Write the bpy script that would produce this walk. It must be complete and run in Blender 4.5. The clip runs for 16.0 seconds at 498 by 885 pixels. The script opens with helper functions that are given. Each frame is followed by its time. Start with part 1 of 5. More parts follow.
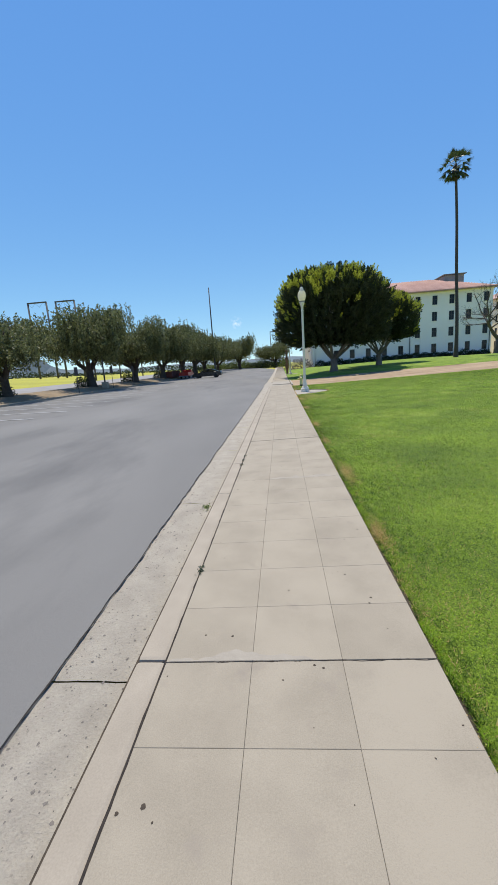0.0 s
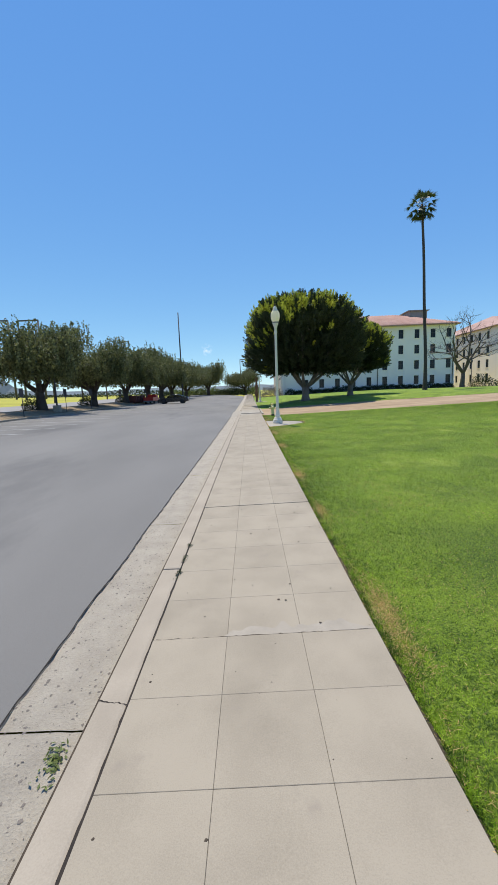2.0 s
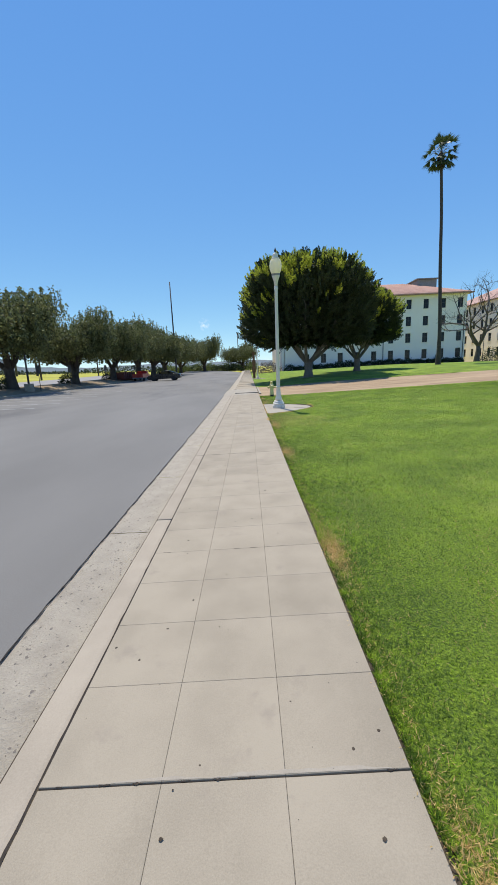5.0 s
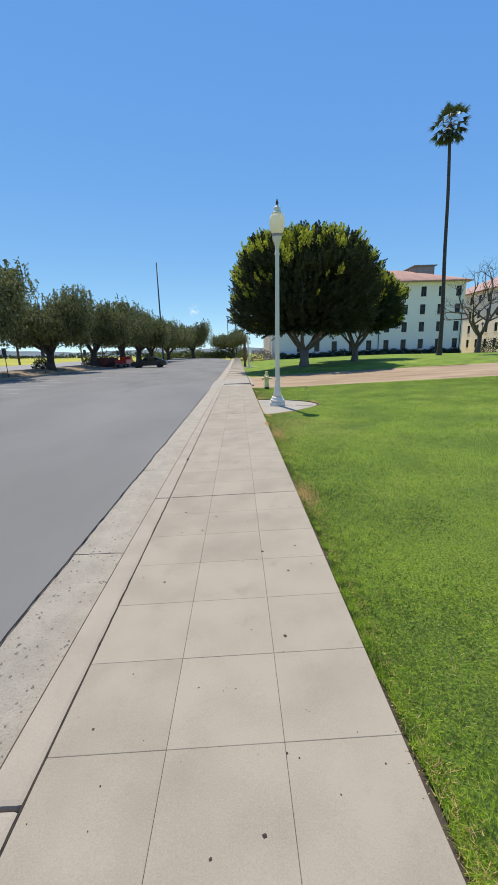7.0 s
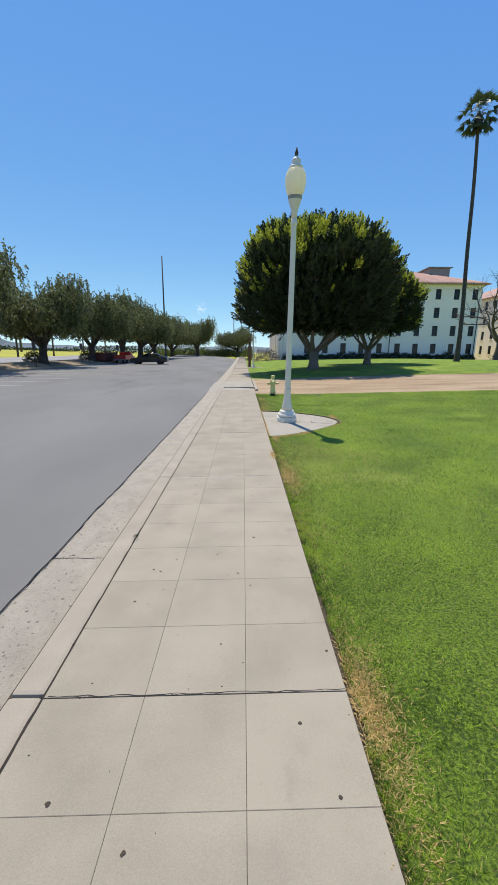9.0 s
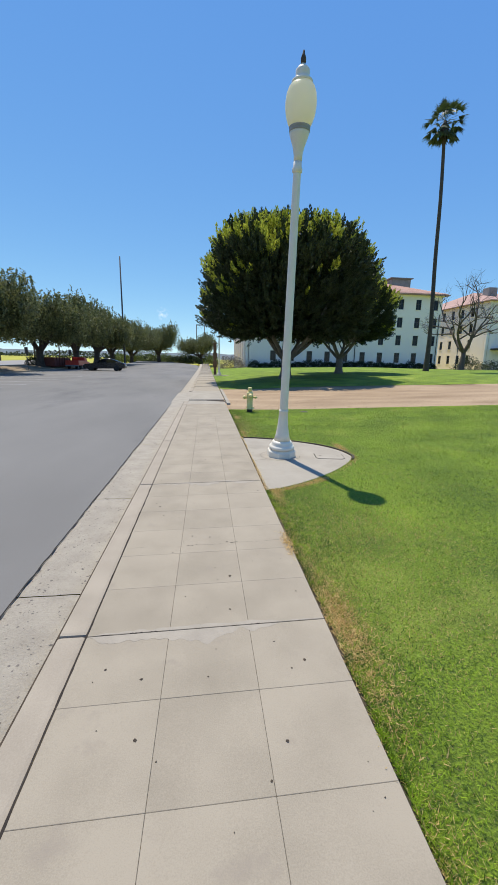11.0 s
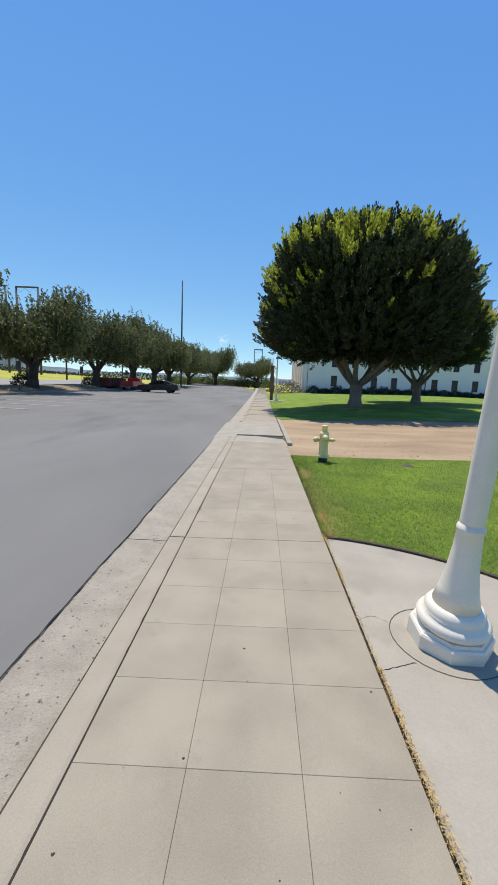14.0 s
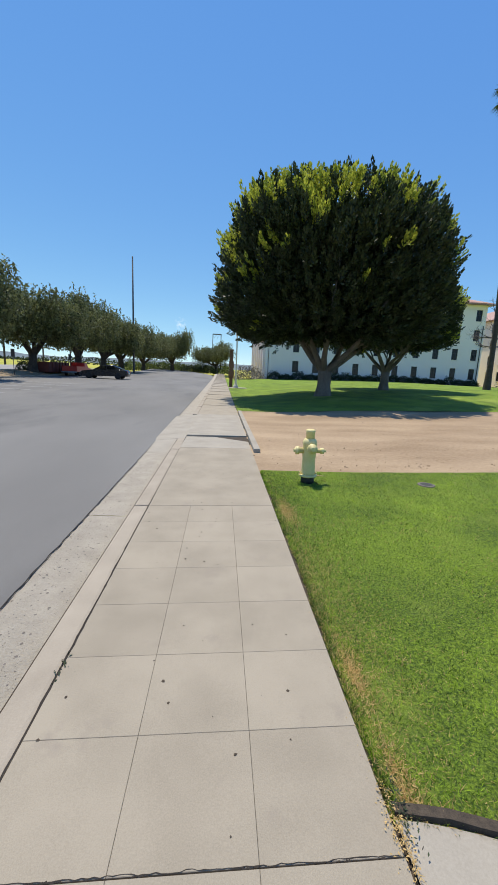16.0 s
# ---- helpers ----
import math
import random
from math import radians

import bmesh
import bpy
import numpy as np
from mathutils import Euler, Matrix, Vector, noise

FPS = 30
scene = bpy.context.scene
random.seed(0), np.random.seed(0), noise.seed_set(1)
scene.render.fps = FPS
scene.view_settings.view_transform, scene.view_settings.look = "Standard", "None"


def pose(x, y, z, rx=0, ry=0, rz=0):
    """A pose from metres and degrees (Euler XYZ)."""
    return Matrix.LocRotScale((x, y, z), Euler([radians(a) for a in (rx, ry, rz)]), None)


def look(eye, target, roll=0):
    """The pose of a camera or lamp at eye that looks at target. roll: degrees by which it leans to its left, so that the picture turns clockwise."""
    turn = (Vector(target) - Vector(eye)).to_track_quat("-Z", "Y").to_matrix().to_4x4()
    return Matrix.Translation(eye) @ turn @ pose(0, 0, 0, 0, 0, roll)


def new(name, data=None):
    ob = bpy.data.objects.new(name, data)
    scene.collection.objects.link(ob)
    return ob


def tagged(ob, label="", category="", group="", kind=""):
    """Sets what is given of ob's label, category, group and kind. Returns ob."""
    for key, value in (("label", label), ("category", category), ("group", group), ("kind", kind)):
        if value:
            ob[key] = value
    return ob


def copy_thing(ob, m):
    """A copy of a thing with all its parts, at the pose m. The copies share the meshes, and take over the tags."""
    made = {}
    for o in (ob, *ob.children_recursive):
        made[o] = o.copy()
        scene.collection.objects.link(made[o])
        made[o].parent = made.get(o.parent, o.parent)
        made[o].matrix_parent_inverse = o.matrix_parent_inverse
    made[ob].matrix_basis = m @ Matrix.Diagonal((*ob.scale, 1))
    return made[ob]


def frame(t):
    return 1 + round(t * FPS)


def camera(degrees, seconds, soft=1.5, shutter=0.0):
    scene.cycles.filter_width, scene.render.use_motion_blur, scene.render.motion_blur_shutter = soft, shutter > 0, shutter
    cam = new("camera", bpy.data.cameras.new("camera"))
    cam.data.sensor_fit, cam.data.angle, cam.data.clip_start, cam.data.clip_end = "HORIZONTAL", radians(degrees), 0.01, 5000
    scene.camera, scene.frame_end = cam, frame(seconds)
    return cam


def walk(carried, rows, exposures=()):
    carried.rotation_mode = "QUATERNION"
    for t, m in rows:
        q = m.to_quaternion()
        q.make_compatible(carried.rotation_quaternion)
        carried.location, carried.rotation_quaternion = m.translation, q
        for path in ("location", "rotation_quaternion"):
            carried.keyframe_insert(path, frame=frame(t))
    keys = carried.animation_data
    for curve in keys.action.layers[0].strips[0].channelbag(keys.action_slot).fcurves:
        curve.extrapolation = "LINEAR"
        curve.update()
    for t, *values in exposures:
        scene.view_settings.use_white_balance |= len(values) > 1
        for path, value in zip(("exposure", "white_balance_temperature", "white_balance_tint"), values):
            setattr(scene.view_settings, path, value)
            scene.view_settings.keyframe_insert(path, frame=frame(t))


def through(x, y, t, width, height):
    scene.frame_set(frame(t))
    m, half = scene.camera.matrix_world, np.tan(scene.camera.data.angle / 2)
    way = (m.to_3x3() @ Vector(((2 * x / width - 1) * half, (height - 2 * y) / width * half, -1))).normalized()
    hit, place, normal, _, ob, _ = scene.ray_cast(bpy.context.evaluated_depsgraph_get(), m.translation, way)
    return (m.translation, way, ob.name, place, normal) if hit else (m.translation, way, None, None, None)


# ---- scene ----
cam = camera(66.8, 16.0, 1.1)
PATH = [
    (0, (0.754, -1.876, 1.647), (0.568, 0.076, 1.254), -4.0),
    (0.5, (0.638, -1.057, 1.584), (0.337, 0.893, 1.258), -4.4),
    (1, (0.665, -0.326, 1.626), (0.487, 1.641, 1.313), -3.6),
    (1.5, (0.645, 0.399, 1.647), (0.434, 2.368, 1.368), -2.8),
    (2, (0.726, 1.102, 1.643), (0.712, 3.084, 1.378), -2.3),
    (2.5, (0.751, 1.868, 1.622), (0.63, 3.849, 1.376), -2.1),
    (3, (0.821, 2.587, 1.628), (0.771, 4.561, 1.308), -1.9),
    (3.2, (0.845, 2.87, 1.636), (0.758, 4.834, 1.271), -1.9),
    (5.3, (0.936, 5.674, 1.641), (0.929, 7.636, 1.252), -2.6),
    (5.5, (0.919, 5.98, 1.657), (0.883, 7.951, 1.318), -2.4),
    (6, (0.92, 6.744, 1.674), (0.89, 8.716, 1.343), -1.9),
    (6.5, (0.85, 7.452, 1.647), (0.828, 9.412, 1.252), -1.4),
    (7, (0.869, 8.193, 1.631), (0.913, 10.141, 1.179), -1.6),
    (7.5, (0.895, 8.916, 1.615), (0.865, 10.856, 1.131), -2.2),
    (8, (0.961, 9.587, 1.662), (0.997, 11.517, 1.141), -1.3),
    (8.5, (0.995, 10.243, 1.658), (0.954, 12.174, 1.139), -1.1),
    (9, (1.0, 10.917, 1.671), (1.031, 12.864, 1.215), 0.3),
    (9.2, (1.013, 11.156, 1.669), (1.046, 13.111, 1.247), 0.1),
    (11.3, (0.735, 14.213, 1.692), (0.984, 16.153, 1.274), 0.9),
    (11.5, (0.748, 14.437, 1.705), (1.015, 16.379, 1.308), 0.8),
    (12, (0.755, 15.106, 1.729), (1.114, 17.053, 1.439), 1.5),
    (12.5, (0.792, 15.842, 1.721), (0.829, 17.829, 1.496), 0.3),
    (13, (0.753, 16.509, 1.744), (0.717, 18.504, 1.614), 1.5),
    (13.5, (0.768, 17.297, 1.703), (0.672, 19.272, 1.4), 1.5),
    (14, (0.764, 18.069, 1.671), (0.708, 20.045, 1.367), 2.4),
    (14.5, (0.823, 18.789, 1.674), (0.81, 20.755, 1.311), 2.0),
    (15, (0.82, 19.547, 1.648), (0.81, 21.529, 1.379), 2.4),
    (15.1, (0.811, 19.694, 1.648), (0.867, 21.681, 1.425), 2.1),
    (15.5, (0.836, 20.258, 1.638), (0.953, 22.221, 1.274), 3.0),
    (16, (0.839, 21.004, 1.647), (0.995, 22.964, 1.28), 2.5),
]
walk(cam, [(t, look(eye, target, roll)) for t, eye, target, roll in PATH], [(0, 0.0), (14, 0.0), (15, -0.08), (15.5, -0.1), (16, -0.02)])

# ---- world, sun ----
SUN_DIR = Vector((-0.125, 0.30, 0.945)).normalized()
world = bpy.data.worlds.new("world")
scene.world = world
world.use_nodes = True
wn, wl = world.node_tree.nodes, world.node_tree.links
sky = wn.new("ShaderNodeTexSky")
sky.sky_type = "NISHITA"
sky.sun_disc = False
sky.sun_elevation = math.asin(SUN_DIR.z)
sky.sun_rotation = math.atan2(SUN_DIR.x, SUN_DIR.y)
sky.altitude = 300.0
sky.air_density = 0.55
sky.dust_density = 0.0
sky.ozone_density = 3.0
tint = wn.new("ShaderNodeHueSaturation")
tint.inputs["Saturation"].default_value = 1.0
grade = wn.new("ShaderNodeVectorMath")
grade.operation = "MULTIPLY"
grade.inputs[1].default_value = (1.22, 1.57, 1.58)
wl.new(sky.outputs[0], grade.inputs[0])
split, join = wn.new("ShaderNodeSeparateColor"), wn.new("ShaderNodeCombineColor")
wl.new(grade.outputs[0], split.inputs[0])
for i, (power, gain) in enumerate(((0.85, 0.93), (0.62, 1.41), (0.25, 3.55))):
    bend, lift_up = wn.new("ShaderNodeMath"), wn.new("ShaderNodeMath")
    bend.operation, lift_up.operation = "POWER", "MULTIPLY"
    bend.inputs[1].default_value, lift_up.inputs[1].default_value = power, gain
    wl.new(split.outputs[i], bend.inputs[0])
    wl.new(bend.outputs[0], lift_up.inputs[0])
    wl.new(lift_up.outputs[0], join.inputs[i])
wl.new(join.outputs[0], tint.inputs["Color"])
# one small far cloud
wco = wn.new("ShaderNodeTexCoord")
near_cloud = wn.new("ShaderNodeVectorMath")
near_cloud.operation = "DISTANCE"
near_cloud.inputs[1].default_value = (-0.1046, 0.9884, 0.1108)
wl.new(wco.outputs["Generated"], near_cloud.inputs[0])
puff = wn.new("ShaderNodeTexNoise")
puff.inputs["Scale"].default_value = 110
puff.inputs["Detail"].default_value = 4
wl.new(wco.outputs["Generated"], puff.inputs["Vector"])
fall = wn.new("ShaderNodeMapRange")
fall.inputs[1].default_value, fall.inputs[2].default_value = 0.002, 0.017
fall.inputs[3].default_value, fall.inputs[4].default_value = 1.0, 0.0
wl.new(near_cloud.outputs["Value"], fall.inputs[0])
cover = wn.new("ShaderNodeMath")
cover.operation = "MULTIPLY"
wl.new(fall.outputs[0], cover.inputs[0])
thin = wn.new("ShaderNodeMapRange")
thin.inputs[1].default_value, thin.inputs[2].default_value = 0.42, 0.75
thin.inputs[3].default_value, thin.inputs[4].default_value = 0.0, 0.6
wl.new(puff.outputs[0], thin.inputs[0])
wl.new(thin.outputs[0], cover.inputs[1])
cloud = wn.new("ShaderNodeMix")
cloud.data_type = "RGBA"
wl.new(cover.outputs[0], cloud.inputs[0])
wl.new(tint.outputs[0], cloud.inputs[6])
cloud.inputs[7].default_value = (8.0, 8.2, 8.4, 1)
wl.new(cloud.outputs[2], wn["Background"].inputs[0])
wn["Background"].inputs[1].default_value = 0.15
sun = new("sun", bpy.data.lights.new("sun", "SUN"))
sun.data.energy = 5.0
sun.data.angle = radians(0.53)
sun.data.color = (1.0, 0.93, 0.81)
sun.matrix_world = look(SUN_DIR * 300, (0, 0, 0))
scene.view_settings.exposure = 0.0

# ---- materials ----
def material(name, dark, light, scale=4.0, fine=60.0, rough=0.8, bump=0.3, depth=0.01, metal=0.0, fine_mix=0.5,
             blotch=None, blotch_scale=0.6, blotch_at=0.55, stretch=(1, 1, 1), spec=0.5, per_object=0.0, spread=0.18):
    """Two scales of noise between two colours, an optional third colour in blotches, and fine relief."""
    m = bpy.data.materials.new(name)
    m.use_nodes = True
    n, l = m.node_tree.nodes, m.node_tree.links
    bsdf = n["Principled BSDF"]
    geo = n.new("ShaderNodeNewGeometry")
    mapping = n.new("ShaderNodeMapping")
    mapping.inputs["Scale"].default_value = stretch
    l.new(geo.outputs["Position"], mapping.inputs["Vector"])
    big = n.new("ShaderNodeTexNoise")
    big.inputs["Scale"].default_value = scale
    big.inputs["Detail"].default_value = 5
    small = n.new("ShaderNodeTexNoise")
    small.inputs["Scale"].default_value = fine
    small.inputs["Detail"].default_value = 4
    small.inputs["Roughness"].default_value = 0.7
    for t in (big, small):
        l.new(mapping.outputs[0], t.inputs["Vector"])
    blend = n.new("ShaderNodeMix")
    blend.inputs[0].default_value = fine_mix
    l.new(big.outputs[0], blend.inputs[2])
    l.new(small.outputs[0], blend.inputs[3])
    last = blend.outputs[0]
    if per_object:
        info = n.new("ShaderNodeObjectInfo")
        shift = n.new("ShaderNodeMath")
        shift.operation = "MULTIPLY_ADD"
        l.new(info.outputs["Random"], shift.inputs[0])
        shift.inputs[1].default_value = per_object
        l.new(last, shift.inputs[2])
        last = shift.outputs[0]
    ramp = n.new("ShaderNodeValToRGB")
    ramp.color_ramp.elements[0].position, ramp.color_ramp.elements[1].position = 0.5 - spread, 0.5 + spread
    ramp.color_ramp.elements[0].color = (*dark, 1)
    ramp.color_ramp.elements[1].color = (*light, 1)
    l.new(last, ramp.inputs[0])
    colour = ramp.outputs[0]
    if blotch:
        patch = n.new("ShaderNodeTexNoise")
        patch.inputs["Scale"].default_value = blotch_scale
        patch.inputs["Detail"].default_value = 7
        patch.inputs["Roughness"].default_value = 0.62
        l.new(mapping.outputs[0], patch.inputs["Vector"])
        edge = n.new("ShaderNodeValToRGB")
        edge.color_ramp.elements[0].position, edge.color_ramp.elements[1].position = blotch_at, blotch_at + 0.14
        l.new(patch.outputs[0], edge.inputs[0])
        mix = n.new("ShaderNodeMix")
        mix.data_type = "RGBA"
        l.new(edge.outputs[0], mix.inputs[0])
        l.new(colour, mix.inputs[6])
        mix.inputs[7].default_value = (*blotch, 1)
        colour = mix.outputs[2]
    l.new(colour, bsdf.inputs["Base Color"])
    bsdf.inputs["Roughness"].default_value = rough
    bsdf.inputs["Metallic"].default_value = metal
    bsdf.inputs["Specular IOR Level"].default_value = spec
    if bump:
        b = n.new("ShaderNodeBump")
        b.inputs["Strength"].default_value = bump
        b.inputs["Distance"].default_value = depth
        l.new(small.outputs[0], b.inputs["Height"])
        l.new(b.outputs[0], bsdf.inputs["Normal"])
    return m


def leaf_material(name, dark, light, rough=0.45, through=0.25, scale=0.5):
    """Leaves: a colour for each leaf island, with light shining through."""
    m = bpy.data.materials.new(name)
    m.use_nodes = True
    n, l = m.node_tree.nodes, m.node_tree.links
    bsdf = n["Principled BSDF"]
    geo = n.new("ShaderNodeNewGeometry")
    tex = n.new("ShaderNodeTexNoise")
    tex.inputs["Scale"].default_value = scale
    tex.inputs["Detail"].default_value = 3
    l.new(geo.outputs["Position"], tex.inputs["Vector"])
    mix = n.new("ShaderNodeMath")
    mix.operation = "MULTIPLY_ADD"
    l.new(geo.outputs["Random Per Island"], mix.inputs[0])
    mix.inputs[1].default_value = 0.5
    half = n.new("ShaderNodeMath")
    half.operation = "MULTIPLY"
    half.inputs[1].default_value = 0.55
    l.new(tex.outputs[0], half.inputs[0])
    l.new(half.outputs[0], mix.inputs[2])
    ramp = n.new("ShaderNodeValToRGB")
    ramp.color_ramp.elements[0].position, ramp.color_ramp.elements[1].position = 0.2, 0.8
    ramp.color_ramp.elements[0].color = (*dark, 1)
    ramp.color_ramp.elements[1].color = (*light, 1)
    l.new(mix.outputs[0], ramp.inputs[0])
    l.new(ramp.outputs[0], bsdf.inputs["Base Color"])
    bsdf.inputs["Roughness"].default_value = rough
    if through:
        trans = n.new("ShaderNodeBsdfTranslucent")
        l.new(ramp.outputs[0], trans.inputs["Color"])
        add = n.new("ShaderNodeMixShader")
        add.inputs[0].default_value = through
        l.new(bsdf.outputs[0], add.inputs[1])
        l.new(trans.outputs[0], add.inputs[2])
        l.new(add.outputs[0], n["Material Output"].inputs[0])
    return m


CONCRETE = material("walk_concrete", (0.248, 0.210, 0.153), (0.344, 0.293, 0.217), 2.2, 170, 0.85, 0.5, 0.004, per_object=0.10, spread=0.13,
                    blotch=(0.267, 0.224, 0.172), blotch_scale=3.0, blotch_at=0.6)
KERB = material("kerb_concrete", (0.268, 0.226, 0.169), (0.374, 0.318, 0.243), 3, 120, 0.85, 0.3, 0.004, per_object=0.08)
GUTTER = material("gutter_concrete", (0.300, 0.262, 0.205), (0.440, 0.388, 0.305), 5, 70, 0.9, 1.0, 0.015,
                  blotch=(0.146, 0.125, 0.103), blotch_scale=26, blotch_at=0.62)
PAD = material("pad_concrete", (0.297, 0.262, 0.206), (0.378, 0.335, 0.267), 2, 120, 0.85, 0.3, 0.003, blotch=(0.292, 0.258, 0.202), blotch_scale=1.5, spread=0.13)
GRIT = material("gutter_grit", (0.112, 0.095, 0.077), (0.224, 0.194, 0.163), 20, 90, 0.9, 0.3, 0.004)
PALE_CEMENT = material("pale_cement", (0.280, 0.244, 0.192), (0.376, 0.328, 0.260), 8, 120, 0.9, 0.4, 0.004)
CRACK = material("crack_dirt", (0.018, 0.014, 0.011), (0.045, 0.035, 0.026), 30, 150, 1.0, 0.3, 0.004)
SOIL = material("joint_soil", (0.035, 0.027, 0.02), (0.10, 0.075, 0.05), 30, 150, 1.0, 0.6, 0.01)
ASPHALT = material("asphalt", (0.136, 0.129, 0.117), (0.200, 0.190, 0.173), 0.35, 220, 0.85, 0.5, 0.006, fine_mix=0.5, spread=0.13,
                   blotch=(0.107, 0.102, 0.095), blotch_scale=0.22, blotch_at=0.54, stretch=(1, 0.35, 1))
PAINT = material("worn_line_paint", (0.34, 0.34, 0.33), (0.58, 0.58, 0.56), 6, 60, 0.8, 0.2, 0.003)
LAWN = material("lawn_ground", (0.045, 0.085, 0.006), (0.27, 0.385, 0.022), 0.8, 55, 0.95, 1.0, 0.04, fine_mix=0.72, spread=0.11,
                blotch=(0.30, 0.37, 0.05), blotch_scale=0.35, blotch_at=0.56)
BLADES = leaf_material("grass_blades", (0.13, 0.25, 0.008), (0.46, 0.62, 0.040), 0.5, 0.4, 3.0)
DARK_BLADES = leaf_material("dark_grass_blades", (0.03, 0.075, 0.004), (0.13, 0.22, 0.012), 0.5, 0.35, 3.0)
DRY = leaf_material("dry_grass", (0.50, 0.33, 0.11), (0.80, 0.58, 0.25), 0.7, 0.4, 4)
DIRT = material("dirt_path", (0.245, 0.165, 0.092), (0.43, 0.312, 0.192), 0.5, 25, 0.95, 0.7, 0.02, fine_mix=0.45, spread=0.12,
                blotch=(0.430, 0.310, 0.172), blotch_scale=0.25, blotch_at=0.6, stretch=(0.5, 1.4, 1))
EARTH = material("field_ground", (0.22, 0.22, 0.025), (0.50, 0.45, 0.04), 0.05, 1.5, 0.95, 0.5, 0.1, stretch=(0.4, 1, 1),
                 blotch=(0.14, 0.18, 0.03), blotch_scale=0.012, blotch_at=0.58)
ISLAND = material("island_soil", (0.172, 0.125, 0.073), (0.310, 0.232, 0.142), 0.8, 20, 0.95, 0.7, 0.03)
PALE_LOT = material("pale_lot", (0.224, 0.211, 0.198), (0.310, 0.292, 0.275), 0.5, 40, 0.9, 0.3, 0.01)
LAMP_PAINT = material("lamp_paint", (0.72, 0.65, 0.52), (0.82, 0.75, 0.62), 4, 60, 0.45, 0.15, 0.002)
LAMP_RING = material("lamp_ring", (0.24, 0.22, 0.19), (0.38, 0.35, 0.30), 8, 60, 0.5, 0.2, 0.002)
HYDRANT = material("hydrant_paint", (0.68, 0.56, 0.22), (0.82, 0.70, 0.34), 6, 50, 0.45, 0.2, 0.003)
HYDRANT_DARK = material("hydrant_base", (0.02, 0.02, 0.02), (0.05, 0.045, 0.04), 8, 60, 0.7, 0.3, 0.004)
BARK = material("ficus_bark", (0.11, 0.09, 0.075), (0.25, 0.215, 0.18), 2, 16, 0.95, 0.8, 0.03, stretch=(1, 1, 0.35))
DARK_BARK = material("pepper_bark", (0.035, 0.026, 0.02), (0.10, 0.078, 0.06), 2, 12, 0.95, 0.8, 0.05)
PALM_BARK = material("palm_bark", (0.045, 0.036, 0.03), (0.10, 0.08, 0.065), 2, 8, 0.95, 0.7, 0.03, stretch=(1, 1, 3))
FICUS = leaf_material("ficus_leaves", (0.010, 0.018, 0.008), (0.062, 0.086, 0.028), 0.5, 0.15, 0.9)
# yellow-green young growth, which also carries the crown's sunlit look in its colour
FICUS_YOUNG_LIT = leaf_material("ficus_young_lit_leaves", (0.20, 0.24, 0.018), (0.62, 0.64, 0.09), 0.55, 0.4, 1.2)
PEPPER = leaf_material("pepper_leaves", (0.020, 0.030, 0.009), (0.30, 0.31, 0.11), 0.55, 0.35, 1.1)
PALM_LEAF = leaf_material("palm_leaves", (0.03, 0.05, 0.022), (0.085, 0.12, 0.05), 0.45, 0.2, 0.5)
SHRUB = leaf_material("shrub_leaves", (0.016, 0.026, 0.010), (0.055, 0.075, 0.03), 0.8, 0.2, 0.6)
GREEN_SHRUB = leaf_material("field_shrub_leaves", (0.07, 0.10, 0.02), (0.20, 0.24, 0.06), 0.6, 0.25, 0.4)
GREY_SHRUB = leaf_material("grey_shrub_leaves", (0.12, 0.10, 0.09), (0.26, 0.22, 0.19), 0.7, 0.2, 0.6)
TWIG = material("bare_branch", (0.06, 0.045, 0.037), (0.14, 0.108, 0.09), 3, 20, 0.9, 0.5, 0.02)
STUCCO = material("white_stucco", (0.90, 0.77, 0.675), (0.94, 0.84, 0.755), 0.3, 12, 0.9, 0.3, 0.01)
TILE = material("roof_tile", (0.34, 0.20, 0.16), (0.50, 0.33, 0.27), 0.6, 6, 0.85, 0.7, 0.06, stretch=(1, 0.15, 1))
ROOF_GREY = material("roof_vent_grey", (0.20, 0.19, 0.185), (0.30, 0.285, 0.275), 1, 8, 0.8, 0.3, 0.02)
FRAME_DARK = material("window_frame_dark", (0.03, 0.028, 0.026), (0.06, 0.055, 0.05), 3, 30, 0.6, 0.1, 0.003)
POLE = material("dark_pole", (0.05, 0.05, 0.055), (0.09, 0.09, 0.10), 1, 10, 0.7, 0.3, 0.01)
STEEL = material("grey_steel", (0.16, 0.17, 0.19), (0.24, 0.25, 0.27), 2, 20, 0.5, 0.1, 0.003, metal=0.3)
CAR_PAINT = material("black_car_paint", (0.008, 0.008, 0.012), (0.016, 0.016, 0.022), 3, 60, 0.15, 0.0)
TYRE = material("tyre_rubber", (0.012, 0.012, 0.012), (0.03, 0.03, 0.03), 8, 60, 0.9, 0.2, 0.003)
RIM = material("alloy_rim", (0.35, 0.35, 0.36), (0.5, 0.5, 0.5), 8, 60, 0.3, 0.0, metal=0.8)
RED = material("red_truck_paint", (0.42, 0.02, 0.015), (0.55, 0.035, 0.025), 3, 40, 0.3, 0.0)
RUST = material("rust_red_steel", (0.10, 0.028, 0.02), (0.20, 0.05, 0.035), 2, 20, 0.8, 0.3, 0.01)
RUST_WOOD = material("rust_brown_wood", (0.10, 0.055, 0.03), (0.24, 0.14, 0.08), 2, 14, 0.9, 0.6, 0.02)
WHITE = material("white_metal", (0.62, 0.61, 0.59), (0.75, 0.74, 0.72), 3, 30, 0.5, 0.1, 0.002)
# distance haze is put into the hills' blue-grey base colour
HILL_HAZE = material("far_hill_haze", (0.13, 0.16, 0.17), (0.20, 0.235, 0.25), 0.004, 0.05, 1.0, 0.0)


